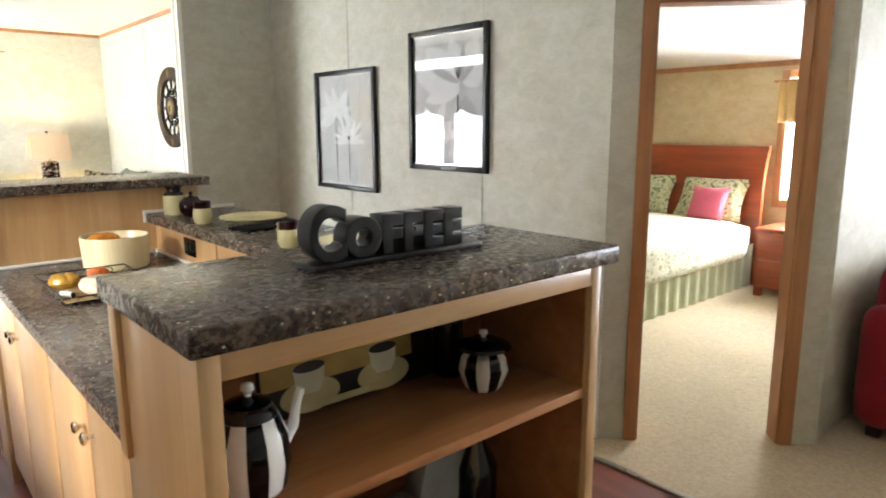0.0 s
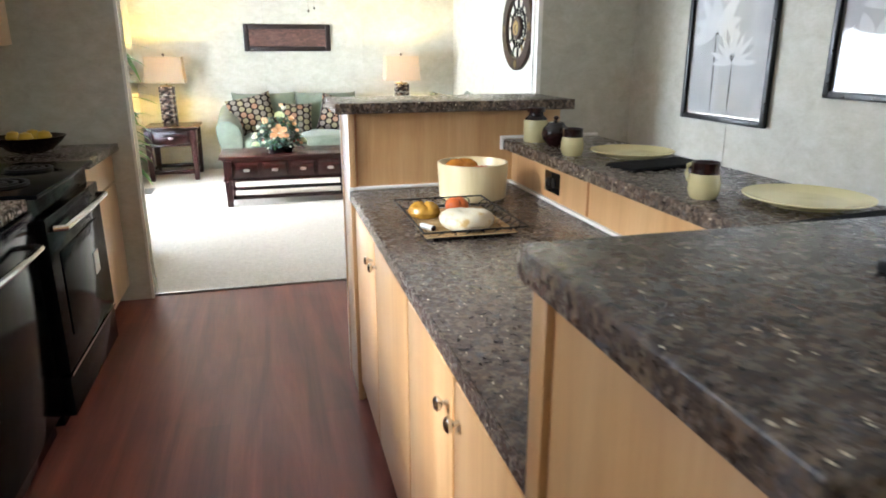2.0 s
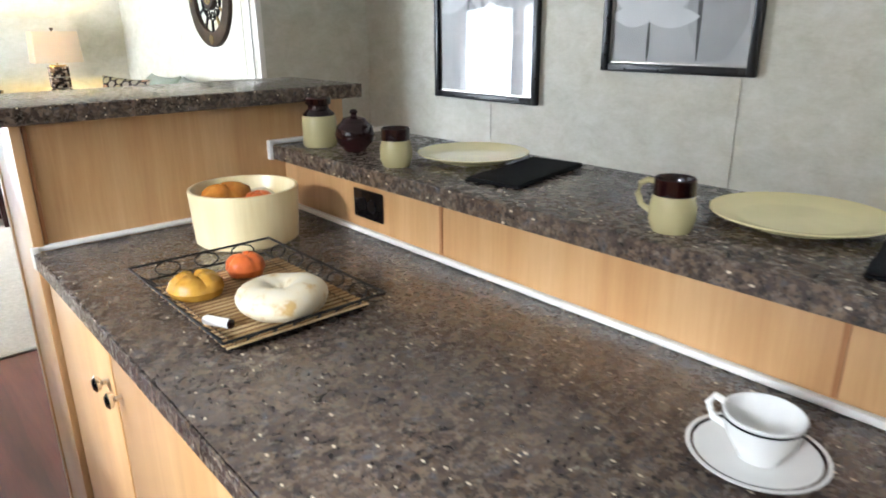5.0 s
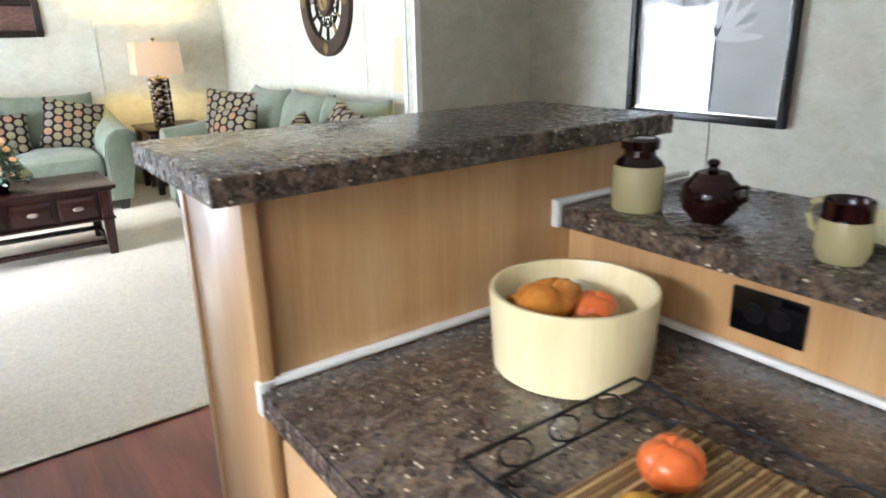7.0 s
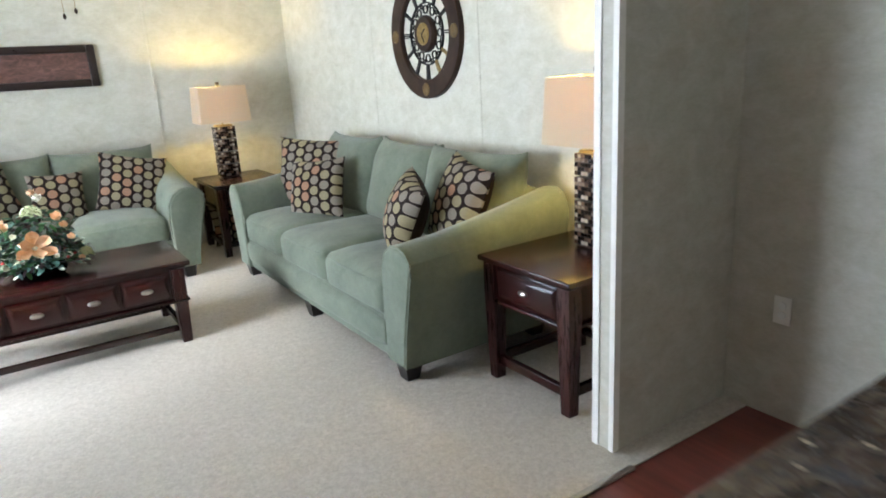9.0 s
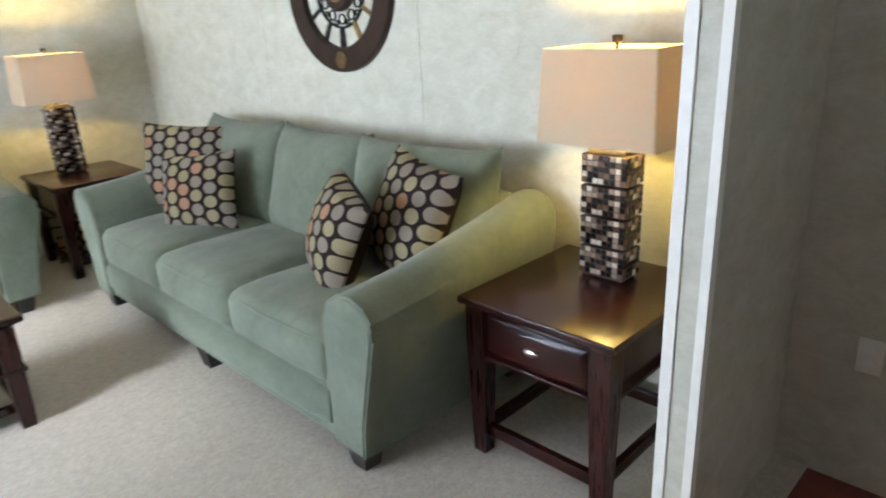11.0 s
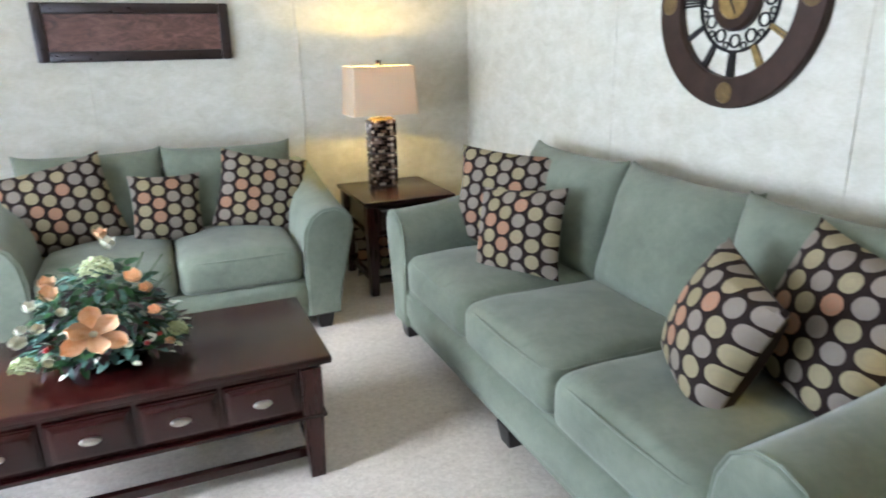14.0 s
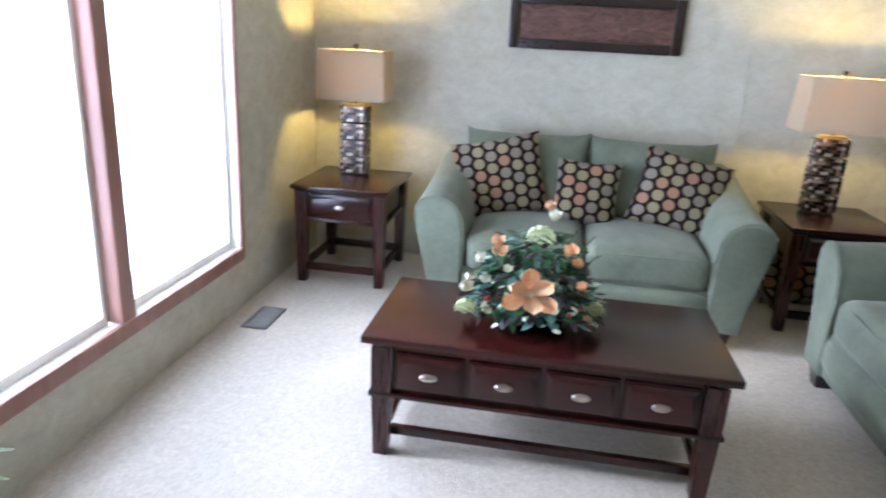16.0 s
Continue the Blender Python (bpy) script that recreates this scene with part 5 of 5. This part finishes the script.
o = new("body", striped([(0.001, 0), (0.048, 0), (0.055, 0.01), (0.062, 0.05), (0.058, 0.09), (0.045, 0.125)]))
o.parent = pot
part("shoulder", lathe([(0.0455, 0.123), (0.040, 0.135), (0.036, 0.140), (0.036, 0.146), (0.001, 0.158)], 32), BLACKGLAZE, pot)
part("lid_knob", lathe([(0.006, 0.155), (0.005, 0.160), (0.011, 0.167), (0.009, 0.176), (0.001, 0.178)], 20), WHITEGLAZE, pot)
part("spout", tube([(0.055, 0, 0.06), (0.075, 0, 0.085), (0.082, 0, 0.12), (0.092, 0, 0.145)], 0.011, 10, 0.6), WHITEGLAZE, pot)
part("handle", tube([(-0.05, 0, 0.12), (-0.08, 0, 0.12), (-0.088, 0, 0.08), (-0.06, 0, 0.04)], 0.007), BLACKGLAZE, pot)
cr = thing("sugar_bowl", pose(1.30, 0.96, 0.910), "black and white striped ceramic sugar bowl", "sugar bowl")
o = new("body", striped([(0.001, 0), (0.035, 0), (0.042, 0.008), (0.056, 0.045), (0.050, 0.075), (0.040, 0.085)]))
o.parent = cr
part("lid", lathe([(0.060, 0.095), (0.058, 0.100), (0.030, 0.112), (0.010, 0.116), (0.001, 0.116)], 32), BLACKGLAZE, cr)
part("lip", lathe([(0.040, 0.084), (0.062, 0.094), (0.060, 0.097), (0.038, 0.088), (0.040, 0.084)], 32), BLACKGLAZE, cr)
part("lid_knob", lathe([(0.006, 0.114), (0.005, 0.118), (0.010, 0.124), (0.008, 0.131), (0.001, 0.133)], 18), WHITEGLAZE, cr)
CUPINK, TANINK, DARKINK = plain("cream_print_ink", "cfc08e", 0.5), plain("golden_print_ink", "b99a55", 0.5), plain("dark_brown_ink", "1d1512", 0.4)
cp = thing("printed_canvas", pose(1.06, 1.110, 0.910, -6, 0, 0), "canvas print of two cream coffee cups", "picture")
part("canvas", box(-0.215, 0.215, -0.018, 0, 0, 0.165, 0.002), DARKINK, cp)
part("printed_band", box(-0.214, 0.15, -0.0195, -0.0185, 0.062, 0.164), TANINK, cp)
for x in (-0.11, 0.07):
    part("printed_saucer", moved(lathe([(0.001, 0), (0.068, 0), (0.068, 0.0006), (0.001, 0.0006)], 28), pose(x, -0.0198, 0.036, 90, 0, 0) @ Matrix.Diagonal((1, 0.5, 1, 1))), CUPINK, cp)
    part("printed_cup", loft([[(x + dx, -0.0212 + y, z) for dx, z in ((-0.036, 0.098), (-0.032, 0.060), (-0.018, 0.040), (0.018, 0.040), (0.032, 0.060), (0.036, 0.098))] for y in (0, 0.0006)]), plain("pale_print_cup", "e6dfc8", 0.5), cp)
    part("printed_coffee", moved(lathe([(0.001, 0), (0.036, 0), (0.036, 0.0006), (0.001, 0.0006)], 24), pose(x, -0.0217, 0.094, 90, 0, 0) @ Matrix.Diagonal((1, 0.3, 1, 1))), DARKINK, cp)
part("printed_label", box(-0.10, 0.10, -0.0225, -0.0215, 0.006, 0.020), CUPINK, cp)
cp2 = thing("black_canister", pose(1.30, 1.075, 0.910), "dark tall canister at the back of the shelf", "canister")
part("body", lathe([(0.001, 0), (0.033, 0), (0.035, 0.005), (0.035, 0.16), (0.030, 0.18), (0.001, 0.185)], 24), BLACKGLAZE, cp2)
gb = thing("grey_box", pose(1.20, 1.06, 0.522, 0, 12, 0), "pale grey leaning box on the lower shelf", "box")
part("carton", box(-0.05, 0.07, -0.03, 0.03, 0.012, 0.30, 0.003), plain("grey_card", "8f9193", 0.6), gb)
bb = thing("black_bottle", pose(1.34, 1.02, 0.522), "black bottle on the lower shelf", "bottle")
part("glass_body", lathe([(0.001, 0), (0.045, 0), (0.048, 0.01), (0.048, 0.17), (0.018, 0.23), (0.016, 0.30), (0.001, 0.30)], 24), BLACKGLAZE, bb)

lb = thing("lidded_box", pose(1.02, 0.95, 0.522, 0, 0, 8), "grey-brown lidded keepsake box on the lower shelf", "box")
part("body", box(-0.14, 0.14, -0.095, 0.095, 0, 0.13, 0.006), plain("taupe_card", "6f6860", 0.6, 0, 0.2, 30), lb)
part("lid", box(-0.147, 0.147, -0.101, 0.101, 0.122, 0.155, 0.008), plain("taupe_lid", "7b746b", 0.55, 0, 0.2, 30), lb)

# ---- flower centrepiece ----
fc = thing("flower_arrangement", pose(0.455, 7.40, 0.49) @ Matrix.Diagonal((1.06, 1.06, 0.86, 1)), "silk flower arrangement of magnolias and mixed leaves", "flowers")
part("pot", lathe([(0.001, 0), (0.10, 0), (0.11, 0.01), (0.13, 0.05), (0.12, 0.07), (0.001, 0.06)], 28), BLACKGLAZE, fc)
rnd = random.Random(5)


def leaf_bm(length, width, curl):
    bm = bmesh.new()
    rows = []
    for i in range(5):
        t = i / 4
        w = width / 2 * math.sin(math.pi * (0.08 + 0.9 * t)) ** 0.8
        z = -curl * t * t * length
        rows.append([bm.verts.new((-w, t * length, z + 0.15 * w)), bm.verts.new((0, t * length, z)), bm.verts.new((w, t * length, z + 0.15 * w))])
    for a, b in zip(rows, rows[1:]):
        for i in range(2):
            bm.faces.new((a[i], a[i + 1], b[i + 1], b[i]))
    return bm


def sprays(count, inner, outer, zlo, zhi, length, width, seed):
    r = random.Random(seed)
    bms = []
    for _ in range(count):
        a, e = r.uniform(0, 2 * math.pi), r.random()
        rad = inner + (outer - inner) * math.sqrt(r.random())
        z = zlo + (zhi - zlo) * (1 - (rad / outer) ** 2.8) * (0.30 + 0.75 * e)
        b = leaf_bm(length * r.uniform(0.7, 1.3), width * r.uniform(0.7, 1.3), r.uniform(0.1, 0.7))
        bms.append(moved(b, pose(rad * math.cos(a), rad * math.sin(a) * 0.85, z, r.uniform(-35, 45), r.uniform(-30, 30), math.degrees(a) - 90 + r.uniform(-50, 50))))
    return join(*bms)


def leafmat(name, a, b, rough=0.45):
    m = M(name, rough)
    r = m.n("NewGeometry").outputs["Random Per Island"]
    m.colour(m.ramp(r, (0.0, rgb(a)), (1.0, rgb(b))))
    return m.mat


part("foliage", sprays(520, 0.02, 0.205, 0.085, 0.42, 0.044, 0.026, 1), leafmat("green_leaves", "0d2413", "3c6a38"), fc)
part("foliage", sprays(340, 0.04, 0.215, 0.085, 0.40, 0.040, 0.024, 2), leafmat("blue_green_leaves", "16352f", "6f9a8c"), fc)
part("foliage", sprays(190, 0.06, 0.235, 0.08, 0.38, 0.050, 0.018, 3), leafmat("dark_purple_leaves", "150c10", "3d2a2b"), fc)
part("foliage", sprays(80, 0.12, 0.25, 0.07, 0.40, 0.034, 0.018, 4), leafmat("pale_leaves", "a8b894", "e4e6d8"), fc)
STEMGREEN = leafmat("stem_green", "2d3a20", "4a5a30")
for st in [tube([(0, 0, 0.05), (0.10 * math.cos(a), 0.10 * math.sin(a), 0.16 + 0.1 * rnd.random()), (0.22 * math.cos(a), 0.2 * math.sin(a), 0.15 + 0.25 * rnd.random())], 0.003, 5) for a in [i * 0.449 for i in range(14)]]:
    part("stem", st, STEMGREEN, fc)


def broad_petal(length, width, cup):
    """Spoon-shaped petal with a rounded tip, grown from the origin along y."""
    grid = []
    for i in range(9):
        t = i / 8
        w = width / 2 * (0.30 + 0.70 * min(1, t * 1.7)) * math.sqrt(max(0.02, 1 - max(0, (t - 0.62) / 0.38) ** 2.2))
        grid.append([(w * u, t * length, cup * length * t * t + 0.30 * width * u * u * (0.4 + t) + 0.02 * length * math.sin(5 * u + 6 * t) * t) for u in (-1, -0.6, -0.2, 0.2, 0.6, 1)])
    return loft(grid, closed=False)


def magnolia_mesh(length, width):
    bms = []
    for i in range(6):
        bms.append(moved(broad_petal(length * (1, 0.9, 1.06, 0.86, 1.0, 0.93)[i], width, 0.15), pose(0, 0, 0.003 * (i % 2), 0, 0, 60 * i + (0, 6, -4, 5, -6, 3)[i]) @ pose(0, 0, 0, 6 + 14 * (i % 2), 0, 0)))
    return join(*bms)


def bloom_mesh(petals, length, width, open_deg, cup):
    bms = []
    for i in range(petals):
        b = leaf_bm(length, width, -cup)
        bms.append(moved(b, pose(0, 0, 0, 0, 0, i * 360 / petals) @ pose(0, 0, 0, 90 - open_deg, 0, 0)))
    return join(*bms)


PEACH = crust("peach_petal", "d79a60", "f3d6b2", 0.6)
WHITEPETAL = crust("white_petal", "cfd0b4", "eceadb", 0.6)
GREENWHITE = crust("green_white_petal", "a9b87c", "dfe3bd", 0.6)
fl = part("magnolia", moved(magnolia_mesh(0.100, 0.062), pose(-0.01, -0.235, 0.235, 62, 0, 12)), PEACH, fc, "large peach magnolia bloom")
part("flower_centre", moved(lathe([(0.001, 0), (0.012, 0.004), (0.010, 0.025), (0.001, 0.03)], 12), pose(-0.01, -0.235, 0.235, 62, 0, 12)), WHITEPETAL, fl)
for x, y, z, rx, rz, mt, ln in ((-0.14, -0.02, 0.34, 25, 30, PEACH, 0.055), (0.03, 0.02, 0.50, 10, 0, PEACH, 0.045), (0.15, -0.06, 0.30, 45, -30, PEACH, 0.045), (-0.24, -0.10, 0.17, 50, 40, WHITEPETAL, 0.055), (-0.20, -0.04, 0.27, 30, 60, WHITEPETAL, 0.045), (0.05, -0.02, 0.47, 10, 0, WHITEPETAL, 0.05), (0.20, -0.12, 0.10, 60, -40, PEACH, 0.035), (-0.13, -0.10, 0.33, 35, 25, PEACH, 0.060), (0.12, -0.10, 0.36, 40, -20, PEACH, 0.058), (0.17, -0.13, 0.24, 55, -35, PEACH, 0.042),
                               (-0.17, -0.15, 0.24, 55, 35, WHITEPETAL, 0.042), (-0.23, -0.08, 0.21, 50, 50, WHITEPETAL, 0.038), (-0.09, -0.17, 0.30, 50, 15, WHITEPETAL, 0.034), (0.08, -0.20, 0.16, 65, -15, WHITEPETAL, 0.030), (-0.15, -0.19, 0.13, 65, 25, WHITEPETAL, 0.034)):
    part("bloom", moved(bloom_mesh(5, ln, ln * 0.7, 40, 0.25), pose(x, y, z, rx, 0, rz)), mt, fc)
for x, y, z, k in ((0.01, -0.07, 0.41, 0.042), (-0.22, -0.14, 0.10, 0.030), (0.21, -0.08, 0.12, 0.028)):
    part("hydrangea", join(*[moved(bloom_mesh(4, 0.014, 0.012, 75, 0.1), Matrix.Translation(Vector((x, y, z)) + k * Vector((math.cos(i * 2.4) * math.sqrt(1 - (1 - i / 30) ** 2), math.sin(i * 2.4) * math.sqrt(1 - (1 - i / 30) ** 2), 1 - i / 30))) @ pose(0, 0, 0, 60 * math.sin(i * 2.4), 60 * math.cos(i * 2.4), 0)) for i in range(40)]), GREENWHITE, fc, "pale green hydrangea head")
for i in range(9):
    a = i * 0.7
    part("berry", moved(lathe([(0.001, -0.009), (0.007, -0.006), (0.009, 0), (0.007, 0.006), (0.001, 0.009)], 10), pose(0.16 * math.cos(a), -0.12 + 0.1 * math.sin(a), 0.14 + 0.02 * (i % 4))), plain("red_berry", "9c2a22", 0.3), fc)

# ---- living room rest ----
VENTGREY = plain("grey_vent_metal", "6f6d6b", 0.5, 0.2)
throw(pose(2.06, 9.22, 0.008, -12, 0, 6), 0.44, 0.36, 0.14, "brown dotted throw pillow on the carpet under the end table")
cord = thing("lamp_cord", pose(2.74, 5.02, 0.008), "clear white lamp cord coiled behind the end table", "cord")
part("cable", tube([(0.05 * math.cos(k * 0.5), 0.035 * math.sin(k * 0.5), 0.10 + 0.09 * math.sin(k * 0.16) + 0.012 * k) for k in range(34)] + [(0.055, 0.10, 0.62)], 0.0032, 6), WHITE, cord)
part("plug", box(0.045, 0.072, -0.018, 0.018, 0.28, 0.325, 0.006), WHITE, cord)
vent = thing("floor_vent", pose(-0.965, 8.155, 0.006), "grey metal floor register in the carpet", "vent")
part("frame", join(box(-0.07, -0.055, -0.14, 0.14, 0, 0.008, 0.002), box(0.055, 0.07, -0.14, 0.14, 0, 0.008, 0.002), box(-0.055, 0.055, -0.14, -0.122, 0, 0.008, 0.002), box(-0.055, 0.055, 0.122, 0.14, 0, 0.008, 0.002)), VENTGREY, vent)
for i in range(12):
    part("slat", moved(box(-0.055, 0.055, -0.006, 0.006, 0, 0.0025), pose(0, -0.112 + i * 0.0204, 0.003, 25, 0, 0)), VENTGREY, vent)
val = thing("window_valance", pose(WW, 6.15, 0), "mauve and cream scalloped window valance", "curtain")
rows_v = []
for j in range(9):
    row = []
    for i in range(121):
        u = i / 120
        dip = 0.09 * abs(math.sin(u * math.pi * 3)) ** 0.7
        ztop, zbot = 2.24, 1.68 - dip + 0.03
        z = ztop + (zbot - ztop) * j / 8
        row.append((0.05 + 0.022 * math.sin(u * 95) * (0.4 + j / 8), u * 2.28, z))
    rows_v.append(row)
vb = loft(rows_v, closed=False)
bmesh.ops.solidify(vb, geom=vb.faces[:], thickness=0.004)
part("cloth", vb, fabric("mauve_curtain", "8a6a6e", "a88a8c"), val)
part("rod", tube([(0.03, -0.03, 2.25), (0.03, 2.31, 2.25)], 0.010), WHITE, val)
# unseen board added to stop window light leaking up the wall above the valance
part("header_board", box(0.0, 0.10, -0.02, 2.30, 2.262, 2.278, 0.003), WHITE, val)
part("hem", tube([(0.052 + 0.022 * math.sin(i / 120 * 95) * 1.4, i / 120 * 2.28, 1.708 - 0.09 * abs(math.sin(i / 120 * math.pi * 3)) ** 0.7) for i in range(121)], 0.008, 6), WHITE, val)

pl = thing("potted_plant", pose(-0.70, 5.72, 0.006), "tall leafy houseplant in a dark pot", "plant")
part("pot", lathe([(0.001, 0), (0.10, 0), (0.13, 0.24), (0.14, 0.25), (0.125, 0.25), (0.11, 0.20), (0.001, 0.2)], 28), BRONZE, pl)
for k in range(4):
    part("stem", tube([(0.03 * math.cos(k * 1.6), 0.03 * math.sin(k * 1.6), 0.2), (0.05 * math.cos(k * 1.6), 0.05 * math.sin(k * 1.6), 0.8), (0.09 * math.cos(k * 1.6), 0.09 * math.sin(k * 1.6), 1.35)], 0.009, 8, 0.5), leafmat("stem_green_dark", "34401f", "4d5c2e"), pl)
lv = []
r = random.Random(9)
for k in range(90):
    a = r.uniform(0, 2 * math.pi)
    z = r.uniform(0.65, 1.5)
    rad = 0.06 + 0.05 * r.random()
    lv.append(moved(leaf_bm(r.uniform(0.12, 0.22), 0.045, r.uniform(0.3, 0.9)), pose(rad * math.cos(a), rad * math.sin(a), z, r.uniform(-10, 40), 0, math.degrees(a) - 90)))
part("leaves", join(*lv), leafmat("houseplant_leaves", "24501f", "6f9a45"), pl)

fan = thing("ceiling_fan", pose(0.82, 7.19, CZ), "brown four-blade ceiling fan with pull chains", "fan")
part("canopy", lathe([(0.001, 0), (0.07, 0), (0.065, -0.04), (0.02, -0.06), (0.001, -0.06)], 24), BRONZE, fan)
part("downrod", tube([(0, 0, -0.05), (0, 0, -0.42)], 0.012), BRONZE, fan)
part("motor", lathe([(0.001, -0.41), (0.09, -0.42), (0.11, -0.46), (0.10, -0.53), (0.05, -0.57), (0.001, -0.575)], 28), BRONZE, fan)
for k in range(4):
    bl = part("blade", moved(box(0.17, 0.67, -0.065, 0.065, -0.524, -0.516, 0.003), pose(0, 0, 0, 0, 0, -42 + k * 90)), OAKTRIM, fan)
    part("blade_iron", moved(box(0.09, 0.20, -0.02, 0.02, -0.530, -0.524, 0.002), pose(0, 0, 0, 0, 0, -42 + k * 90)), BRONZE, bl)
for x, z in ((-0.03, -0.80), (0.025, -0.775)):
    ch = part("pull_chain", tube([(x, 0, -0.56), (x, 0, z)], 0.0015, 5), GOLDISH, fan)
    part("chain_knob", moved(lathe([(0.001, 0), (0.007, -0.008), (0.008, -0.02), (0.001, -0.03)], 10), pose(x, 0, z)), BRONZE, ch)

# ---- bedroom ----
bed = thing("bed", pose(6.55, 2.62, 0), "made bed with reddish sleigh headboard and floral quilt", "bed")
qm = M("floral_quilt", 0.85, 0, 0.2)
qa, qb = qm.noise(16, 4, 0.6), qm.noise(38, 3, 0.6)
qm.colour(qm.mix(qm.ramp(qb, (0.55, (0, 0, 0, 1)), (0.62, (0.8, 0.8, 0.8, 1))), qm.ramp(qa, (0.4, rgb("d8d3bd")), (0.6, rgb("e9e5d5"))), rgb("8f9a6a"))).bump(qa, 0.5, 0.01)
QUILT = qm.mat
hb = [[(x + (0.10 * max(0, (z - 0.9) / 0.4) ** 2 if k else 0.10 * max(0, (z - 0.9) / 0.4) ** 2 - 0.05) - 0.06, y, z) for k, z in ((0, 0.0), (0, 0.5), (0, 0.9), (0, 1.12), (0, 1.28), (1, 1.28), (1, 1.12), (1, 0.9), (1, 0.5), (1, 0.0))] for x, y in ((0, 0.08), (0, 1.53))]
part("headboard", loft(hb), REDWOOD, bed)
for y in (0.03, 1.58):
    part("post", loft([[(p[0] + dx, y + dy, p[2]) for p in hb[0]] for dx, dy in ((0, -0.05), (0, 0.05))]), REDWOOD, bed)
part("mattress", soft_box(1.95, 1.55, 0.30, 0.07, 0.03), QUILT, bed, m=pose(-1.08, 0.80, 0.28))
part("quilt", soft_box(1.80, 1.66, 0.34, 0.09, 0.05), QUILT, bed, "pale floral quilt", m=pose(-1.15, 0.80, 0.27))
skirt = [[(-2.05 + 1.95 * i / 60, 0.012 + 0.012 * math.sin(i * 1.3), z) for i in range(61)] for z in (0.01, 0.2, 0.40)]
sk = loft(skirt, closed=False)
bmesh.ops.solidify(sk, geom=sk.faces[:], thickness=0.004)
SKIRT = fabric("sage_skirt", "9a9a78", "aeae8e")
part("bed_skirt", sk, SKIRT, bed)
sk2 = loft([[(-2.055 + 0.012 * math.sin(i * 1.3), 0.02 + 1.56 * i / 60, z) for i in range(61)] for z in (0.01, 0.2, 0.40)], closed=False)
bmesh.ops.solidify(sk2, geom=sk2.faces[:], thickness=0.004)
part("bed_skirt", sk2, SKIRT, bed)
FLORAL = M("floral_pillow", 0.9)
fa = FLORAL.noise(22, 3)
FLORAL.colour(FLORAL.ramp(fa, (0.42, rgb("a8a57e")), (0.5, rgb("cfc7a2")), (0.6, rgb("6f7a55"))))
for y in (0.42, 1.15):
    solo("bed_pillow", pillow(0.68, 0.44, 0.2), FLORAL.mat, pose(6.27, 2.62 + y, 0.60, -28, 0, -90), "sage floral bed pillow against the headboard", "pillow", "bed pillows")
solo("throw_pillow", pillow(0.36, 0.34, 0.15), PINK, pose(6.08, 2.96, 0.61, -26, 0, -90), "rose pink square throw pillow on the bed", "pillow")
ns = thing("nightstand", pose(6.33, 2.22, 0), "reddish wooden nightstand with drawers", "nightstand")
part("carcass", box(-0.25, 0.25, -0.23, 0.23, 0.08, 0.58, 0.004), REDWOOD, ns)
part("top", box(-0.27, 0.26, -0.25, 0.25, 0.58, 0.605, 0.006), REDWOOD, ns)
for z0, z1 in ((0.10, 0.33), (0.345, 0.565)):
    part("drawer", box(-0.265, -0.25, -0.21, 0.21, z0, z1, 0.004), REDWOOD, ns)
for y in (-0.2, 0.2):
    for x in (-0.22, 0.22):
        part("foot", box(x - 0.03, x + 0.03, y - 0.03, y + 0.03, 0.006, 0.08, 0.004), REDWOOD, ns)
bv = thing("window_valance", pose(6.6, 1.87, -0.03), "tan gathered valance over the bedroom window", "curtain")
vb2 = loft([[(-0.05 - 0.02 * math.sin(i * 0.9) * (0.5 + j / 4), 0.72 * i / 60, 1.88 + (1.52 - 1.88) * j / 4) for i in range(61)] for j in range(5)], closed=False)
bmesh.ops.solidify(vb2, geom=vb2.faces[:], thickness=0.004)
part("cloth", vb2, fabric("tan_curtain", "a5834f", "c4a36c"), bv)
part("rod", tube([(-0.04, -0.03, 1.885), (-0.04, 0.75, 1.885)], 0.012), OAKTRIM, bv)

# ---- red sofa by the return wall ----
rs = thing("red_sofa", pose(3.74, 0.98, 0), "dark red fabric sofa against the wall", "sofa")
part("arm", soft_box(0.24, 0.88, 0.60, 0.09), REDCLOTH, rs, m=pose(0.13, -0.46, 0.05))
part("base", soft_box(1.9, 0.86, 0.38, 0.05), REDCLOTH, rs, m=pose(1.05, -0.46, 0.04))
part("back", soft_box(1.9, 0.26, 0.80, 0.10), REDCLOTH, rs, m=pose(1.05, -0.16, 0.04))
for x in (0.62, 1.30):
    part("seat_cushion", soft_box(0.66, 0.60, 0.16, 0.05, 0.02), REDCLOTH, rs, m=pose(x, -0.58, 0.40))
part("arm", soft_box(0.24, 0.88, 0.60, 0.09), REDCLOTH, rs, m=pose(1.95, -0.46, 0.05))
for x in (0.1, 2.0):
    for y in (-0.82, -0.12):
        part("foot", box(x - 0.03, x + 0.03, y - 0.03, y + 0.03, 0.006, 0.07, 0.003), DARKFOOT, rs)

# ---- bright outdoors beyond the windows ----
sk = bpy.data.materials.new("bright_outdoors")
sk.use_nodes = True
em = sk.node_tree.nodes.new("ShaderNodeEmission")
em.inputs[0].default_value, em.inputs[1].default_value = (0.93, 0.97, 1.0, 1), 5.0
sk.node_tree.links.new(em.outputs[0], sk.node_tree.nodes["Material Output"].inputs[0])
struct("backdrop_west", box(-3.3, -3.28, -1.0, 12.5, -1.5, 1.1), sk, "overexposed daylight outside the west windows", "backdrop")
struct("backdrop_east", box(8.2, 8.22, -3.6, 4.6, -1.5, 4.0), sk, "overexposed daylight outside the east windows", "backdrop")
